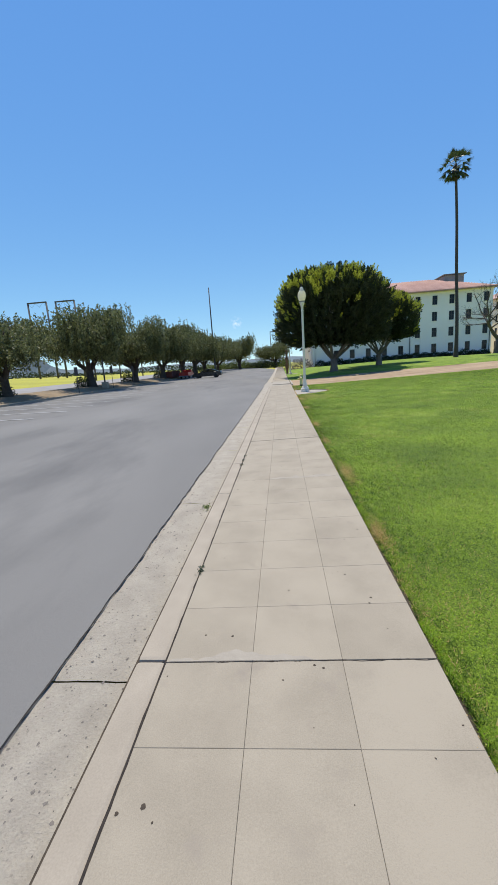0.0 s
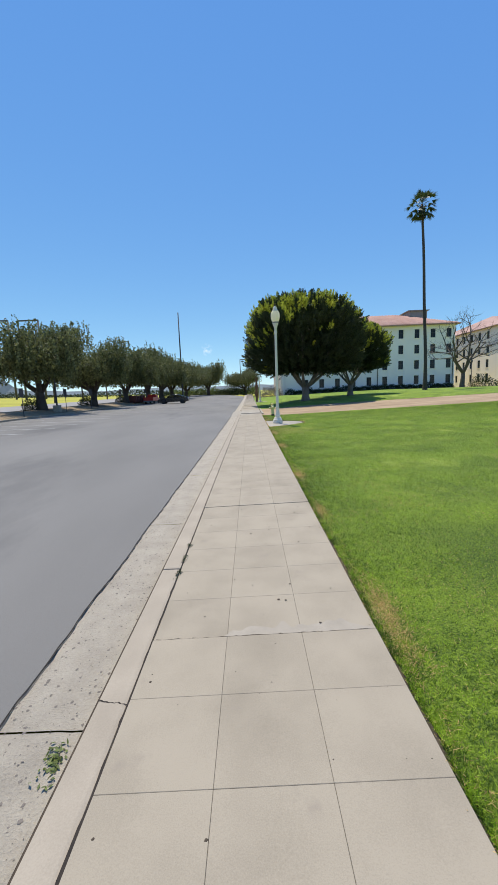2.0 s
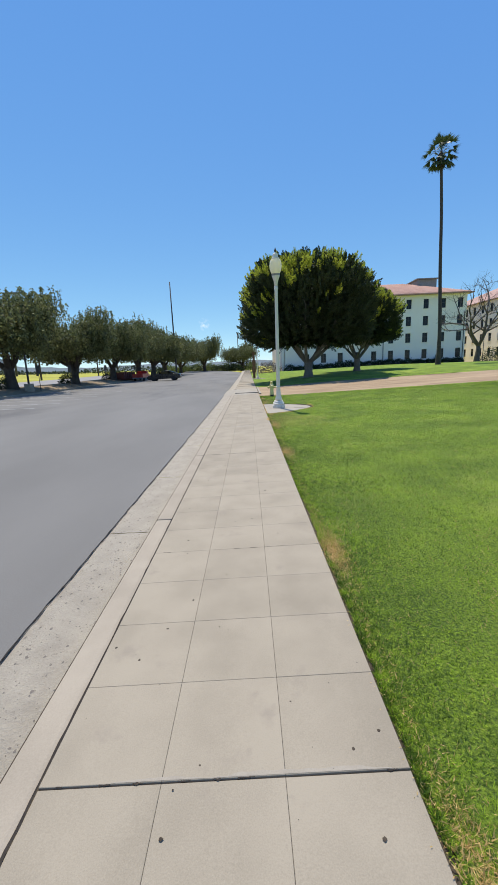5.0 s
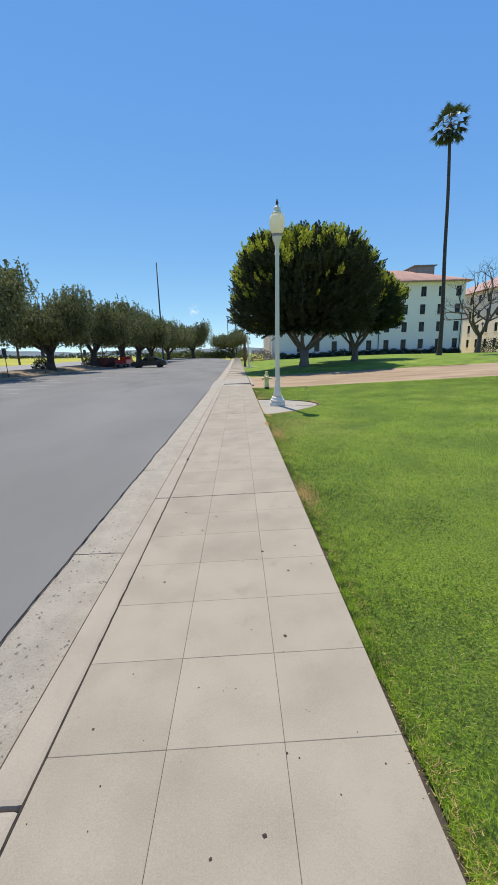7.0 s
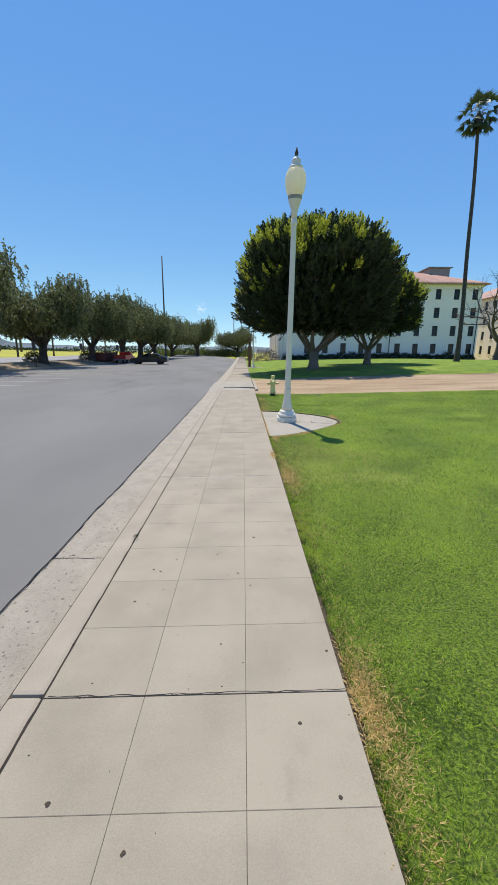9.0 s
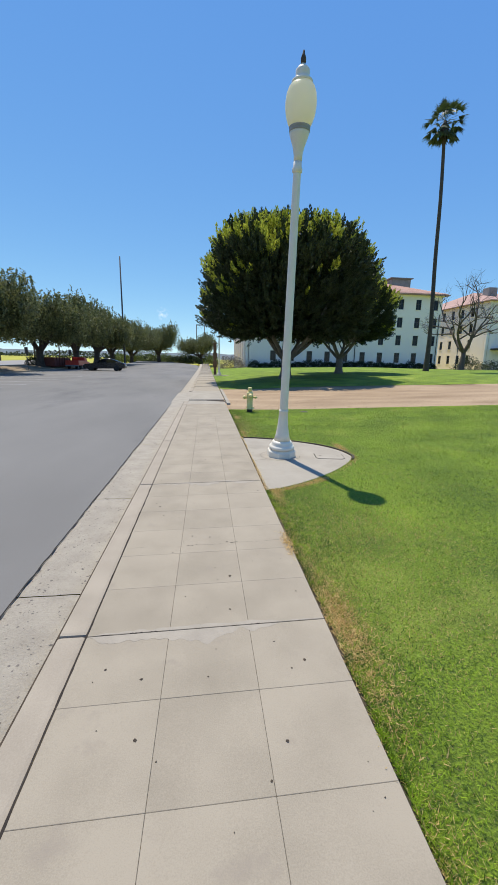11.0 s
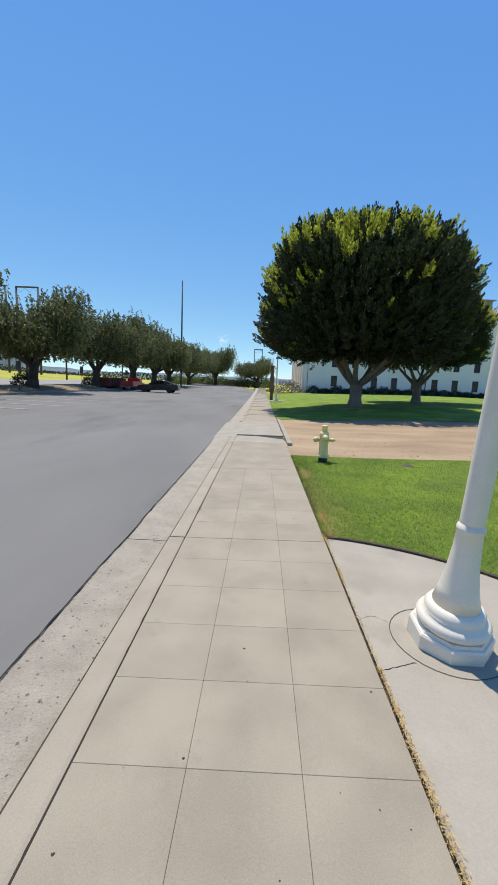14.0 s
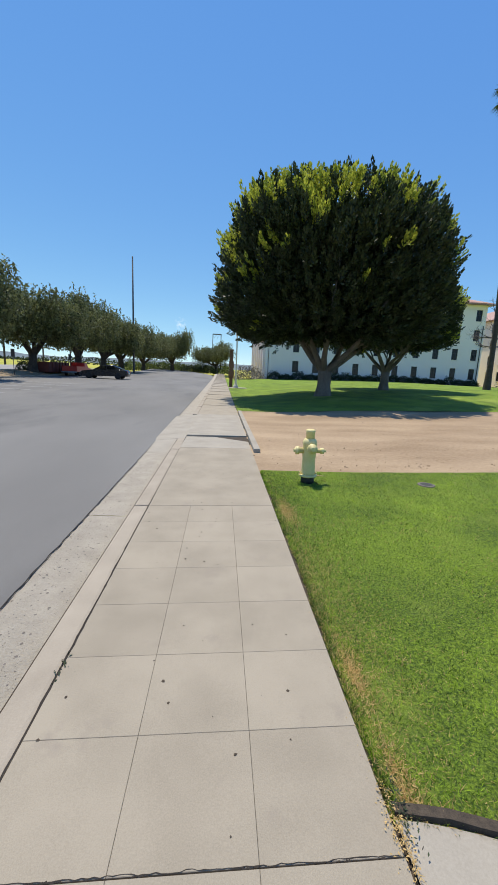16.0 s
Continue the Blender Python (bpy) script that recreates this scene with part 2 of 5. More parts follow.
def glass_material(name, tint, rough=0.05):
    m = bpy.data.materials.new(name)
    m.use_nodes = True
    b = m.node_tree.nodes["Principled BSDF"]
    b.inputs["Base Color"].default_value = (*tint, 1)
    b.inputs["Roughness"].default_value = rough
    b.inputs["IOR"].default_value = 1.35
    return m


PANE = glass_material("dark_window_glass", (0.012, 0.014, 0.018))
CAR_GLASS = glass_material("tinted_car_glass", (0.006, 0.007, 0.009))
GLOBE = bpy.data.materials.new("frosted_globe")
GLOBE.use_nodes = True
gb = GLOBE.node_tree.nodes["Principled BSDF"]
gb.inputs["Base Color"].default_value = (0.92, 0.86, 0.66, 1)
gb.inputs["Roughness"].default_value = 0.35
gb.inputs["Subsurface Weight"].default_value = 0.0
gt = GLOBE.node_tree.nodes.new("ShaderNodeBsdfTranslucent")
gt.inputs["Color"].default_value = (0.98, 0.93, 0.74, 1)
gm = GLOBE.node_tree.nodes.new("ShaderNodeMixShader")
gm.inputs[0].default_value = 0.62
GLOBE.node_tree.links.new(gb.outputs[0], gm.inputs[1])
GLOBE.node_tree.links.new(gt.outputs[0], gm.inputs[2])
GLOBE.node_tree.links.new(gm.outputs[0], GLOBE.node_tree.nodes["Material Output"].inputs[0])

# ---- mesh helpers ----
def smoothstep(a, b, v):
    t = min(max((v - a) / (b - a), 0.0), 1.0)
    return t * t * (3 - 2 * t)


def rise(y):
    """How far the street climbs ahead."""
    return 0.0 if y < 25 else 0.9 * (min(y, 160) / 105 - 25 / 105) ** 1.8


def road_z(x, y):
    crown = 0.13 * smoothstep(-0.7, -7, x) if x < 0 else 0.0
    return -0.115 + crown * 1.0 + 0.05 * smoothstep(-7, -18.5, x) + rise(y)


def lawn_z(x, y):
    mound = 0.36 * smoothstep(2.2, 8, x) * smoothstep(33, 43, y) * (1 - 0.5 * smoothstep(55, 84, y))
    return -0.002 + rise(y) * (1 - smoothstep(20, 45, x)) + mound + 0.024 * min(max(x - 3.3, 0), 28)


def mesh_of(bm, name):
    me = bpy.data.meshes.new(name)
    bm.to_mesh(me)
    bm.free()
    return me


def part(name, bm, mat, parent=None, label=""):
    """Links a bmesh or a mesh as one object, under a thing or a part."""
    me = mesh_of(bm, name) if isinstance(bm, bmesh.types.BMesh) else bm
    if mat and not me.materials:
        me.materials.append(mat)
    ob = new(name, me)
    if parent:
        ob.parent = parent
    if label:
        tagged(ob, label)
    return ob


def thing(name, label, category, m=None, group="", kind=""):
    """An Empty at a thing's base."""
    ob = new(name)
    ob.empty_display_size = 0.1
    if m is not None:
        ob.matrix_basis = m
    return tagged(ob, label, category, group, kind)


def box(bm, x0, x1, y0, y1, z0, z1, bevel=0.0):
    out = bmesh.ops.create_cube(bm, size=1.0)
    vs = out["verts"]
    bmesh.ops.scale(bm, vec=(x1 - x0, y1 - y0, z1 - z0), verts=vs)
    bmesh.ops.translate(bm, vec=((x0 + x1) / 2, (y0 + y1) / 2, (z0 + z1) / 2), verts=vs)
    if bevel:
        edges = {e for v in vs for e in v.link_edges}
        bmesh.ops.bevel(bm, geom=list(edges), offset=bevel, segments=2, affect="EDGES", profile=0.6)
    return bm


def boxes(*specs, bevel=0.0):
    bm = bmesh.new()
    for s in specs:
        box(bm, *s, bevel=bevel)
    return bm


def lathe(profile, segments=24, smooth=True, bm=None):
    """A turned body: (radius, height) pairs from the bottom up."""
    bm = bm or bmesh.new()
    rings = []
    for r, z in profile:
        rings.append([bm.verts.new((r * math.cos(2 * math.pi * i / segments), r * math.sin(2 * math.pi * i / segments), z)) for i in range(segments)])
    for a, b in zip(rings, rings[1:]):
        for i in range(segments):
            f = bm.faces.new((a[i], a[(i + 1) % segments], b[(i + 1) % segments], b[i]))
            f.smooth = smooth
    bm.faces.new(list(reversed(rings[0])))
    bm.faces.new(rings[-1])
    return bm


def tube(bm, points, radii, segments=8):
    """A round limb through points."""
    rings = []
    pts = [Vector(p) for p in points]
    for i, p in enumerate(pts):
        d = (pts[min(i + 1, len(pts) - 1)] - pts[max(i - 1, 0)]).normalized()
        a = d.orthogonal().normalized() if abs(d.z) < 0.9 else Vector((1, 0, 0)).cross(d).normalized()
        b = d.cross(a)
        rings.append([bm.verts.new(p + (a * math.cos(2 * math.pi * k / segments) + b * math.sin(2 * math.pi * k / segments)) * radii[i]) for k in range(segments)])
    for u, v in zip(rings, rings[1:]):
        shift = min(range(segments), key=lambda s: sum((u[k].co - v[(k + s) % segments].co).length for k in range(segments)))
        for k in range(segments):
            f = bm.faces.new((u[k], u[(k + 1) % segments], v[(k + 1 + shift) % segments], v[(k + shift) % segments]))
            f.smooth = True
    bm.faces.new(rings[-1])
    return bm


def grid_mesh(name, xs, ys, height):
    """A sheet over the lines xs and ys."""
    verts = [(x, y, height(x, y)) for y in ys for x in xs]
    w = len(xs)
    faces = [(j * w + i, j * w + i + 1, (j + 1) * w + i + 1, (j + 1) * w + i) for j in range(len(ys) - 1) for i in range(w - 1)]
    me = bpy.data.meshes.new(name)
    me.from_pydata(verts, [], faces)
    me.polygons.foreach_set("use_smooth", [True] * len(faces))
    return me


def steps(*spans):
    """Lines of a sheet: (from, to, pitch) spans joined."""
    out = []
    for a, b, d in spans:
        n = max(1, round((b - a) / d))
        out += [a + (b - a) * i / n for i in range(n)]
    return out + [spans[-1][1]]


def leaves_mesh(name, base, along, across):
    """Pointed leaves: a rhomb each, from base points, length vectors and half-width vectors (n x 3 arrays)."""
    n = len(base)
    v = np.empty((n, 4, 3))
    v[:, 0] = base
    v[:, 1] = base + along * 0.5 + across
    v[:, 2] = base + along
    v[:, 3] = base + along * 0.5 - across
    me = bpy.data.meshes.new(name)
    me.vertices.add(n * 4)
    me.vertices.foreach_set("co", v.ravel())
    me.loops.add(n * 4)
    me.loops.foreach_set("vertex_index", np.arange(n * 4))
    me.polygons.add(n)
    me.polygons.foreach_set("loop_start", np.arange(n) * 4)
    me.update(calc_edges=True)
    return me


def unit(v):
    return v / np.maximum(np.linalg.norm(v, axis=1, keepdims=True), 1e-9)


# ---- ground ----
def earth_z(x, y):
    near = smoothstep(-37, -35, x) * (1 - smoothstep(140, 175, y))
    field = 0.55 + 0.024 * min(max(-36 - x, 0), 320) * smoothstep(-60, 40, y)
    away = (1 - smoothstep(-37, -30, x)) * field + smoothstep(-37, -30, x) * (0.75 + 0.008 * min(max(y - 150, 0), 300))
    return -0.55 * near + (1 - near) * away


far = steps((-2500, -400, 300), (-400, -60, 40), (-60, -38, 4), (-38, -34, 1), (-34, 60, 6), (60, 400, 40), (400, 2500, 300))
fary = steps((-1500, -60, 240), (-60, 200, 8), (200, 500, 50), (500, 3000, 320))
part("ground", grid_mesh("ground", far, fary, earth_z), EARTH)
tagged(bpy.data.objects["ground"], "flat farm field with yellow-flowering green crop", "ground", kind="structure")

# road
xs = steps((-18.5, -7, 1.9), (-7, -0.95, 1.0), (-0.95, -0.75, 0.05))
ys = steps((-14, 30, 0.1), (30, 150, 2.5))
random.seed(3)
def asphalt_z(x, y):
    return road_z(x, y) + 0.006
def edge_x(y):
    return -0.708 + 0.02 * noise.noise(Vector((0, y * 1.1, 0))) + 0.012 * noise.noise(Vector((3, y * 6, 0)))


road_me = grid_mesh("road", xs, ys, asphalt_z)
for v in road_me.vertices:
    if v.co.x > -0.76:
        v.co.x = edge_x(v.co.y)
        v.co.z += 0.005
    if v.co.y > 95:
        v.co.x += (-(v.co.y - 95) ** 2 * 0.004) * smoothstep(-30, -0.5, v.co.x)
road = part("road", road_me, ASPHALT)
tagged(road, "wide grey asphalt street with worn surface", "road", kind="structure")

# parking stall lines on the far side of the street
for i in range(16):
    y = 11.0 + 2.75 * i
    me = grid_mesh("stall_line", [-17.8, -15, -12, -10.2], [y, y + 0.1], lambda x, yy: asphalt_z(x, yy) + 0.022)
    tagged(part("stall_line", me, PAINT), "faded white parking stall line on asphalt", "road marking", "stall lines", "structure")

# lawn
def lawn_height(x, y):
    return lawn_z(x, y) + 0.006 * noise.noise(Vector((x * 1.5, y * 1.5, 0)))
lawn_near = part("lawn_near", grid_mesh("lawn_near", steps((1.565, 8, 0.35), (8, 90, 2.5)), steps((-14, 27.25, 0.4)), lawn_height), LAWN)
tagged(lawn_near, "mown green lawn beside the pavement", "lawn", kind="structure")
lawn_far = part("lawn_far", grid_mesh("lawn_far", steps((1.545, 20, 0.8), (20, 90, 3)), steps((36.9, 84.5, 0.8)), lawn_height), LAWN)
tagged(lawn_far, "green lawn under the trees", "lawn", kind="structure")
dirt = part("dirt_path", grid_mesh("dirt_path", steps((1.53, 20, 0.35), (20, 90, 2)), steps((26.95, 37.25, 0.25)),
            lambda x, y: lawn_z(x, y) - 0.012 + 0.025 * noise.noise(Vector((x * 0.7, y * 1.1, 4))) * min(1, (x - 1.53)) + 0.012 * noise.noise(Vector((x * 3, y * 3, 1)))), DIRT)
tagged(dirt, "bare tan dirt track with wheel ruts", "path", kind="structure")

# island on the far side of the street
def island_z(x, y):
    return road_z(-18.5, y) + 0.15 + 0.40 * smoothstep(-18.7, -21.5, x) - 0.30 * smoothstep(-23.5, -26.5, x) + 0.03 * noise.noise(Vector((x, y, 0)))
island = part("planting_island", grid_mesh("planting_island", steps((-26.5, -18.65, 0.6)), steps((-14, 88, 1.0)), island_z), ISLAND)
tagged(island, "long strip of dry brown soil planted with trees", "verge", kind="structure")
ik = bmesh.new()
for i in range(34):
    box(ik, -18.65, -18.48, -14 + i * 3, -11.02 + i * 3, -0.2, road_z(-18.5, -12.5 + i * 3) + 0.16, 0.02)
tagged(part("kerb_far", ik, KERB), "pale concrete kerb along the planted strip", "kerb", kind="structure")
lot = part("far_lot", grid_mesh("far_lot", steps((-36.5, -26.4, 2.4)), steps((-14, 110, 4)), lambda x, y: island_z(-26.5, y) - 0.05 + 0.45 * smoothstep(-27, -36, x)), PALE_LOT)
tagged(lot, "pale paved lane behind the trees", "road", kind="structure")

# ---- pavement ----
COL, ROW, LIFT, SLOPE = 0.508, 0.5, -0.02, 0.02
JOINTS = (-7, 0, 7, 13, 17, 25, 32, 38, 44)
LAST = 51
base = part("pavement", grid_mesh("pavement", [-0.2, 0.6, 1.56], steps((-14, 30, 2), (30, 125, 5)), lambda x, y: rise(y) - 0.03 + SLOPE * (x - 0.762)), SOIL)
tagged(base, "concrete pavement of scored square slabs", "pavement", kind="structure")


def slab_mesh(w, d, name, chip):
    bm = bmesh.new()
    g = 0.0006
    x0, x1, y0, y1 = g, w - g, g, d - g
    b = 0.0018
    low = [bm.verts.new(p) for p in ((x0, y0, -0.03), (x1, y0, -0.03), (x1, y1, -0.03), (x0, y1, -0.03))]
    mid = [bm.verts.new(p) for p in ((x0, y0, -b), (x1, y0, -b), (x1, y1, -b), (x0, y1, -b))]
    top = [bm.verts.new(p) for p in ((x0 + b, y0 + b, 0), (x1 - b, y0 + b, 0), (x1 - b, y1 - b, 0), (x0 + b, y1 - b, 0))]
    for a, c in ((low, mid), (mid, top)):
        for i in range(4):
            bm.faces.new((a[i], a[(i + 1) % 4], c[(i + 1) % 4], c[i]))
    bm.faces.new(top)
    me = mesh_of(bm, name)
    me.materials.append(CONCRETE)
    return me


slab = slab_mesh(COL, ROW, "slab", 0)
slab_short = slab_mesh(COL, ROW - 0.005, "slab_short", 0)
random.seed(5)
lift, LIFTS = 0.0, {}
for k in range(-7, LAST):
    if k in JOINTS:
        lift = random.uniform(-0.004, 0.004)
    LIFTS[k] = lift
    for c in range(3):
        short = k in JOINTS
        ob = new("slab", slab_short if short else slab)
        ob.parent = base
        ob.matrix_basis = pose(c * COL, k * ROW + LIFT + (0.005 if short else 0), SLOPE * (c * COL - 0.762) + lift + rise(k * ROW) + random.uniform(-0.0003, 0.0003), 0, -math.degrees(math.atan(SLOPE)), 0)
tail = bmesh.new()
for k in range(24):
    y = 35.2 + 3.8 * k
    box(tail, 0.0, 1.524, y, y + 3.78, rise(y + 1.9) - 0.05, rise(y + 1.9) + 0.004, 0.006)
tagged(part("far_slabs", tail, CONCRETE, base), "", "", kind="stuff")

# kerb and gutter
kerb = thing("kerb", "pale concrete kerb along the pavement edge", "kerb", kind="structure")
gutter = thing("gutter", "rough worn concrete gutter with exposed stones", "gutter", kind="structure")
KJ = [-14, -9, -3.6, 0.0, 4.55, 9.3, 12.5, 16.0, 19.0, 22.0, 25.5, 28.9]
for a, b in zip(KJ, KJ[1:]):
    bm = bmesh.new()
    box(bm, -0.18, -0.007, a + 0.005, b - 0.005, -0.3, -0.015, 0.024)
    part("kerb_stone", bm, KERB, kerb)
bm = bmesh.new()
for k in range(30):
    y = 35.1 + 3.1 * k
    box(bm, -0.18, -0.007, y, y + 3.09, rise(y) - 0.3, rise(y + 1.5) + 0.002, 0.014)
part("kerb_stone", bm, KERB, kerb)
GJ = [-14, -8.6, -3.4, -0.05, 2.9, 6.1, 9.2, 11.4, 14.0, 16.6, 18.72, 22.1, 25.4, 28.9]
for a, b in zip(GJ, GJ[1:]):
    me = grid_mesh("gutter_slab", steps((-0.80, -0.175, 0.06)), steps((a + 0.006, b - 0.006, 0.07)),
                   lambda x, y: road_z(-0.72, y) - 0.004 + 0.007 * noise.noise(Vector((x * 9, y * 9, 0))) - 0.006 * max(0, noise.noise(Vector((x * 16, y * 16, 7))) - 0.1))
    part("gutter_slab", me, GUTTER, gutter)
part("gutter_slab", grid_mesh("gutter_slab", [-0.82, -0.5, -0.175], steps((35.1, 125, 3)), lambda x, y: road_z(-0.72, y) - 0.002), GUTTER, gutter)

# ---- lamp pad ----
PCX, PCY, PAD_X, PAD_Y = 1.545, 20.35, 1.86, 1.75


def pad_edge(y):
    """How far the pad reaches from the pavement: blunt at its far end, drawn out at the near one."""
    u = min(1.0, abs(y - PCY) / PAD_Y)
    return PAD_X * ((1 - u ** 1.3) ** 0.75 if y < PCY else (1 - u ** 2.2) ** 0.7)


bm = bmesh.new()
rim_pts = []
for i in range(49):
    y = PCY + PAD_Y * math.sin(-math.pi / 2 + math.pi * i / 48)
    rim_pts.append((PCX + pad_edge(y), y))
top = [bm.verts.new((x, y, 0.004)) for x, y in rim_pts]
low = [bm.verts.new((x, y, -0.08)) for x, y in rim_pts]
bm.faces.new(top)
for i in range(len(top) - 1):
    bm.faces.new((low[i], low[i + 1], top[i + 1], top[i]))
tagged(part("lamp_pad", bm, PAD), "pale half-round concrete pad under the lamp", "pavement", kind="structure")
# cut turf standing over the pad's far rim
bm = bmesh.new()
prev = None
for x, y in rim_pts[22:]:
    d = Vector((x - PCX + 0.2, (y - PCY) * 1.2, 0)).normalized()
    h = 0.024 + 0.008 * noise.noise(Vector((x * 9, y * 9, 0)))
    row = [bm.verts.new((x + d.x * o, y + d.y * o, z)) for o, z in ((0.004, -0.02), (0.010 + 0.006 * noise.noise(Vector((x * 14, y * 14, 2))), h), (0.05, h), (0.07, -0.02))]
    if prev:
        for i in range(3):
            bm.faces.new((prev[i], row[i], row[i + 1], prev[i + 1]))
    prev = row
bmesh.ops.recalc_face_normals(bm, faces=bm.faces)
tagged(part("turf_edge", bm, SOIL), "dark cut edge of turf round the pad", "soil", kind="structure")


# ---- street lamps ----
LH = 5.55


def make_lamp(m, label):
    lamp = thing("street_lamp", label, "street lamp", m, "street lamps")
    bm = bmesh.new()
    for w, z0, z1 in ((0.255, 0.0, 0.13), (0.232, 0.13, 0.15)):
        lathe([(w * 1.04, z0), (w * 1.04, z1 - 0.015), (w * 1.0, z1)], 8, False, bm)
    plinth = part("plinth", bm, LAMP_PAINT, lamp)
    plinth.rotation_euler = (0, 0, math.pi / 8)
    part("base_ring", lathe([(0.205, 0.15), (0.228, 0.17), (0.232, 0.20), (0.212, 0.225), (0.185, 0.24), (0.19, 0.27), (0.172, 0.30), (0.15, 0.315)], 32), LAMP_PAINT, lamp)
    part("flared_base", lathe([(0.150, 0.31), (0.122, 0.42), (0.098, 0.56), (0.084, 0.72), (0.078, 0.84), (0.084, 0.85), (0.084, 0.872), (0.075, 0.88), (0.073, 0.90)], 28), LAMP_PAINT, lamp)
    part("shaft", lathe([(0.0735, 0.89), (0.0733, 0.91), (0.0672, 2.4), (0.062, 3.6), (0.0583, 4.47), (0.0582, 4.50)], 24), LAMP_PAINT, lamp)
    part("collar", lathe([(0.057, 4.48), (0.074, 4.50), (0.077, 4.54), (0.062, 4.57), (0.060, 4.64)], 24), LAMP_PAINT, lamp)
    part("cup", lathe([(0.060, 4.63), (0.064, 4.71), (0.083, 4.80), (0.120, 4.90), (0.140, 4.96), (0.144, 4.99)], 28), LAMP_PAINT, lamp)
    part("globe_ring", lathe([(0.142, 4.985), (0.150, 4.99), (0.150, 5.01), (0.145, 5.015), (0.153, 5.025), (0.153, 5.045), (0.148, 5.055)], 28), LAMP_RING, lamp, "brown metal ring")
    prof = [(0.147, 5.05), (0.178, 5.10), (0.206, 5.18), (0.220, 5.27), (0.221, 5.35), (0.208, 5.44), (0.180, 5.51), (0.135, 5.56)]
    part("globe", lathe(prof, 32), GLOBE, lamp, "frosted cream acorn globe")
    part("cap", lathe([(0.142, 5.55), (0.148, 5.565), (0.148, 5.58), (0.112, 5.60), (0.094, 5.64), (0.098, 5.66), (0.098, 5.70), (0.068, 5.735), (0.035, 5.75), (0.03, 5.77)], 24), LAMP_PAINT, lamp)
    part("finial", lathe([(0.02, 5.76), (0.036, 5.78), (0.038, 5.83), (0.022, 5.87), (0.010, 5.92)], 12), DARK_BARK, lamp, "dark pointed finial")
    return lamp


lamp = make_lamp(pose(2.11, 20.46, 0.0, 6.5, -0.2, 0) @ Matrix.Scale(0.985, 4), "cream painted street lamp with frosted acorn globe")
lamp_b = copy_thing(lamp, pose(2.2, 57.0, rise(57)))
tagged(lamp_b, "cream street lamp standing beyond the big tree")

# ---- fire hydrant ----
hyd = thing("fire_hydrant", "pale yellow fire hydrant standing in the grass", "hydrant", pose(2.22, 26.6, -0.02))
part("base", lathe([(0.10, 0.0), (0.10, 0.12), (0.095, 0.125)], 20), HYDRANT_DARK, hyd, "black base pipe")
part("flange", lathe([(0.14, 0.12), (0.14, 0.15), (0.12, 0.155)], 20), HYDRANT, hyd)
part("barrel", lathe([(0.11, 0.15), (0.105, 0.18), (0.098, 0.40), (0.105, 0.44), (0.105, 0.60), (0.11, 0.62), (0.108, 0.66), (0.09, 0.70), (0.05, 0.72)], 24), HYDRANT, hyd)
part("bonnet", lathe([(0.066, 0.70), (0.066, 0.80), (0.072, 0.81), (0.072, 0.84), (0.05, 0.85)], 20), HYDRANT, hyd)
for sx, name, r, ln in ((-1, "hose_outlet", 0.055, 0.17), (1, "hose_outlet", 0.04, 0.18)):
    bm = lathe([(r * 0.85, 0.0), (r * 0.85, ln * 0.6), (r * 1.15, ln * 0.62), (r * 1.15, ln * 0.9), (r * 0.5, ln * 0.95), (r * 0.5, ln * 1.1)], 16)
    o = part(name, bm, HYDRANT, hyd)
    o.matrix_basis = pose(0.06 * sx, 0, 0.52, 0, 90 * sx, 0)
o = part("pumper_outlet", lathe([(0.06, 0.0), (0.06, 0.09), (0.075, 0.095), (0.075, 0.14), (0.03, 0.15), (0.03, 0.17)], 16), HYDRANT, hyd)
o.matrix_basis = pose(0, -0.06, 0.58, 90, 0, 0)
for i in range(6):
    o = part("bolt", lathe([(0.014, 0.0), (0.014, 0.03)], 6, False), HYDRANT, hyd)
    o.matrix_basis = pose(0.125 * math.cos(i * 1.047), 0.125 * math.sin(i * 1.047), 0.15)


# ---- trees ----
def rng(seed):
    return np.random.default_rng(seed)


def limb(bm, rg, start, direction, length, radius, segs=5, wander=0.25, up=0.1, ring=8):
    pts, p, d = [Vector(start)], Vector(start), Vector(direction).normalized()
    for i in range(segs):
        d = (d + Vector(rg.normal(0, wander, 3)) * 0.6 + Vector((0, 0, up))).normalized()
        p = p + d * (length / segs)
        pts.append(p.copy())
    tube(bm, pts, [radius * (1 - 0.75 * i / segs) for i in range(segs + 1)], ring)
    return pts, d


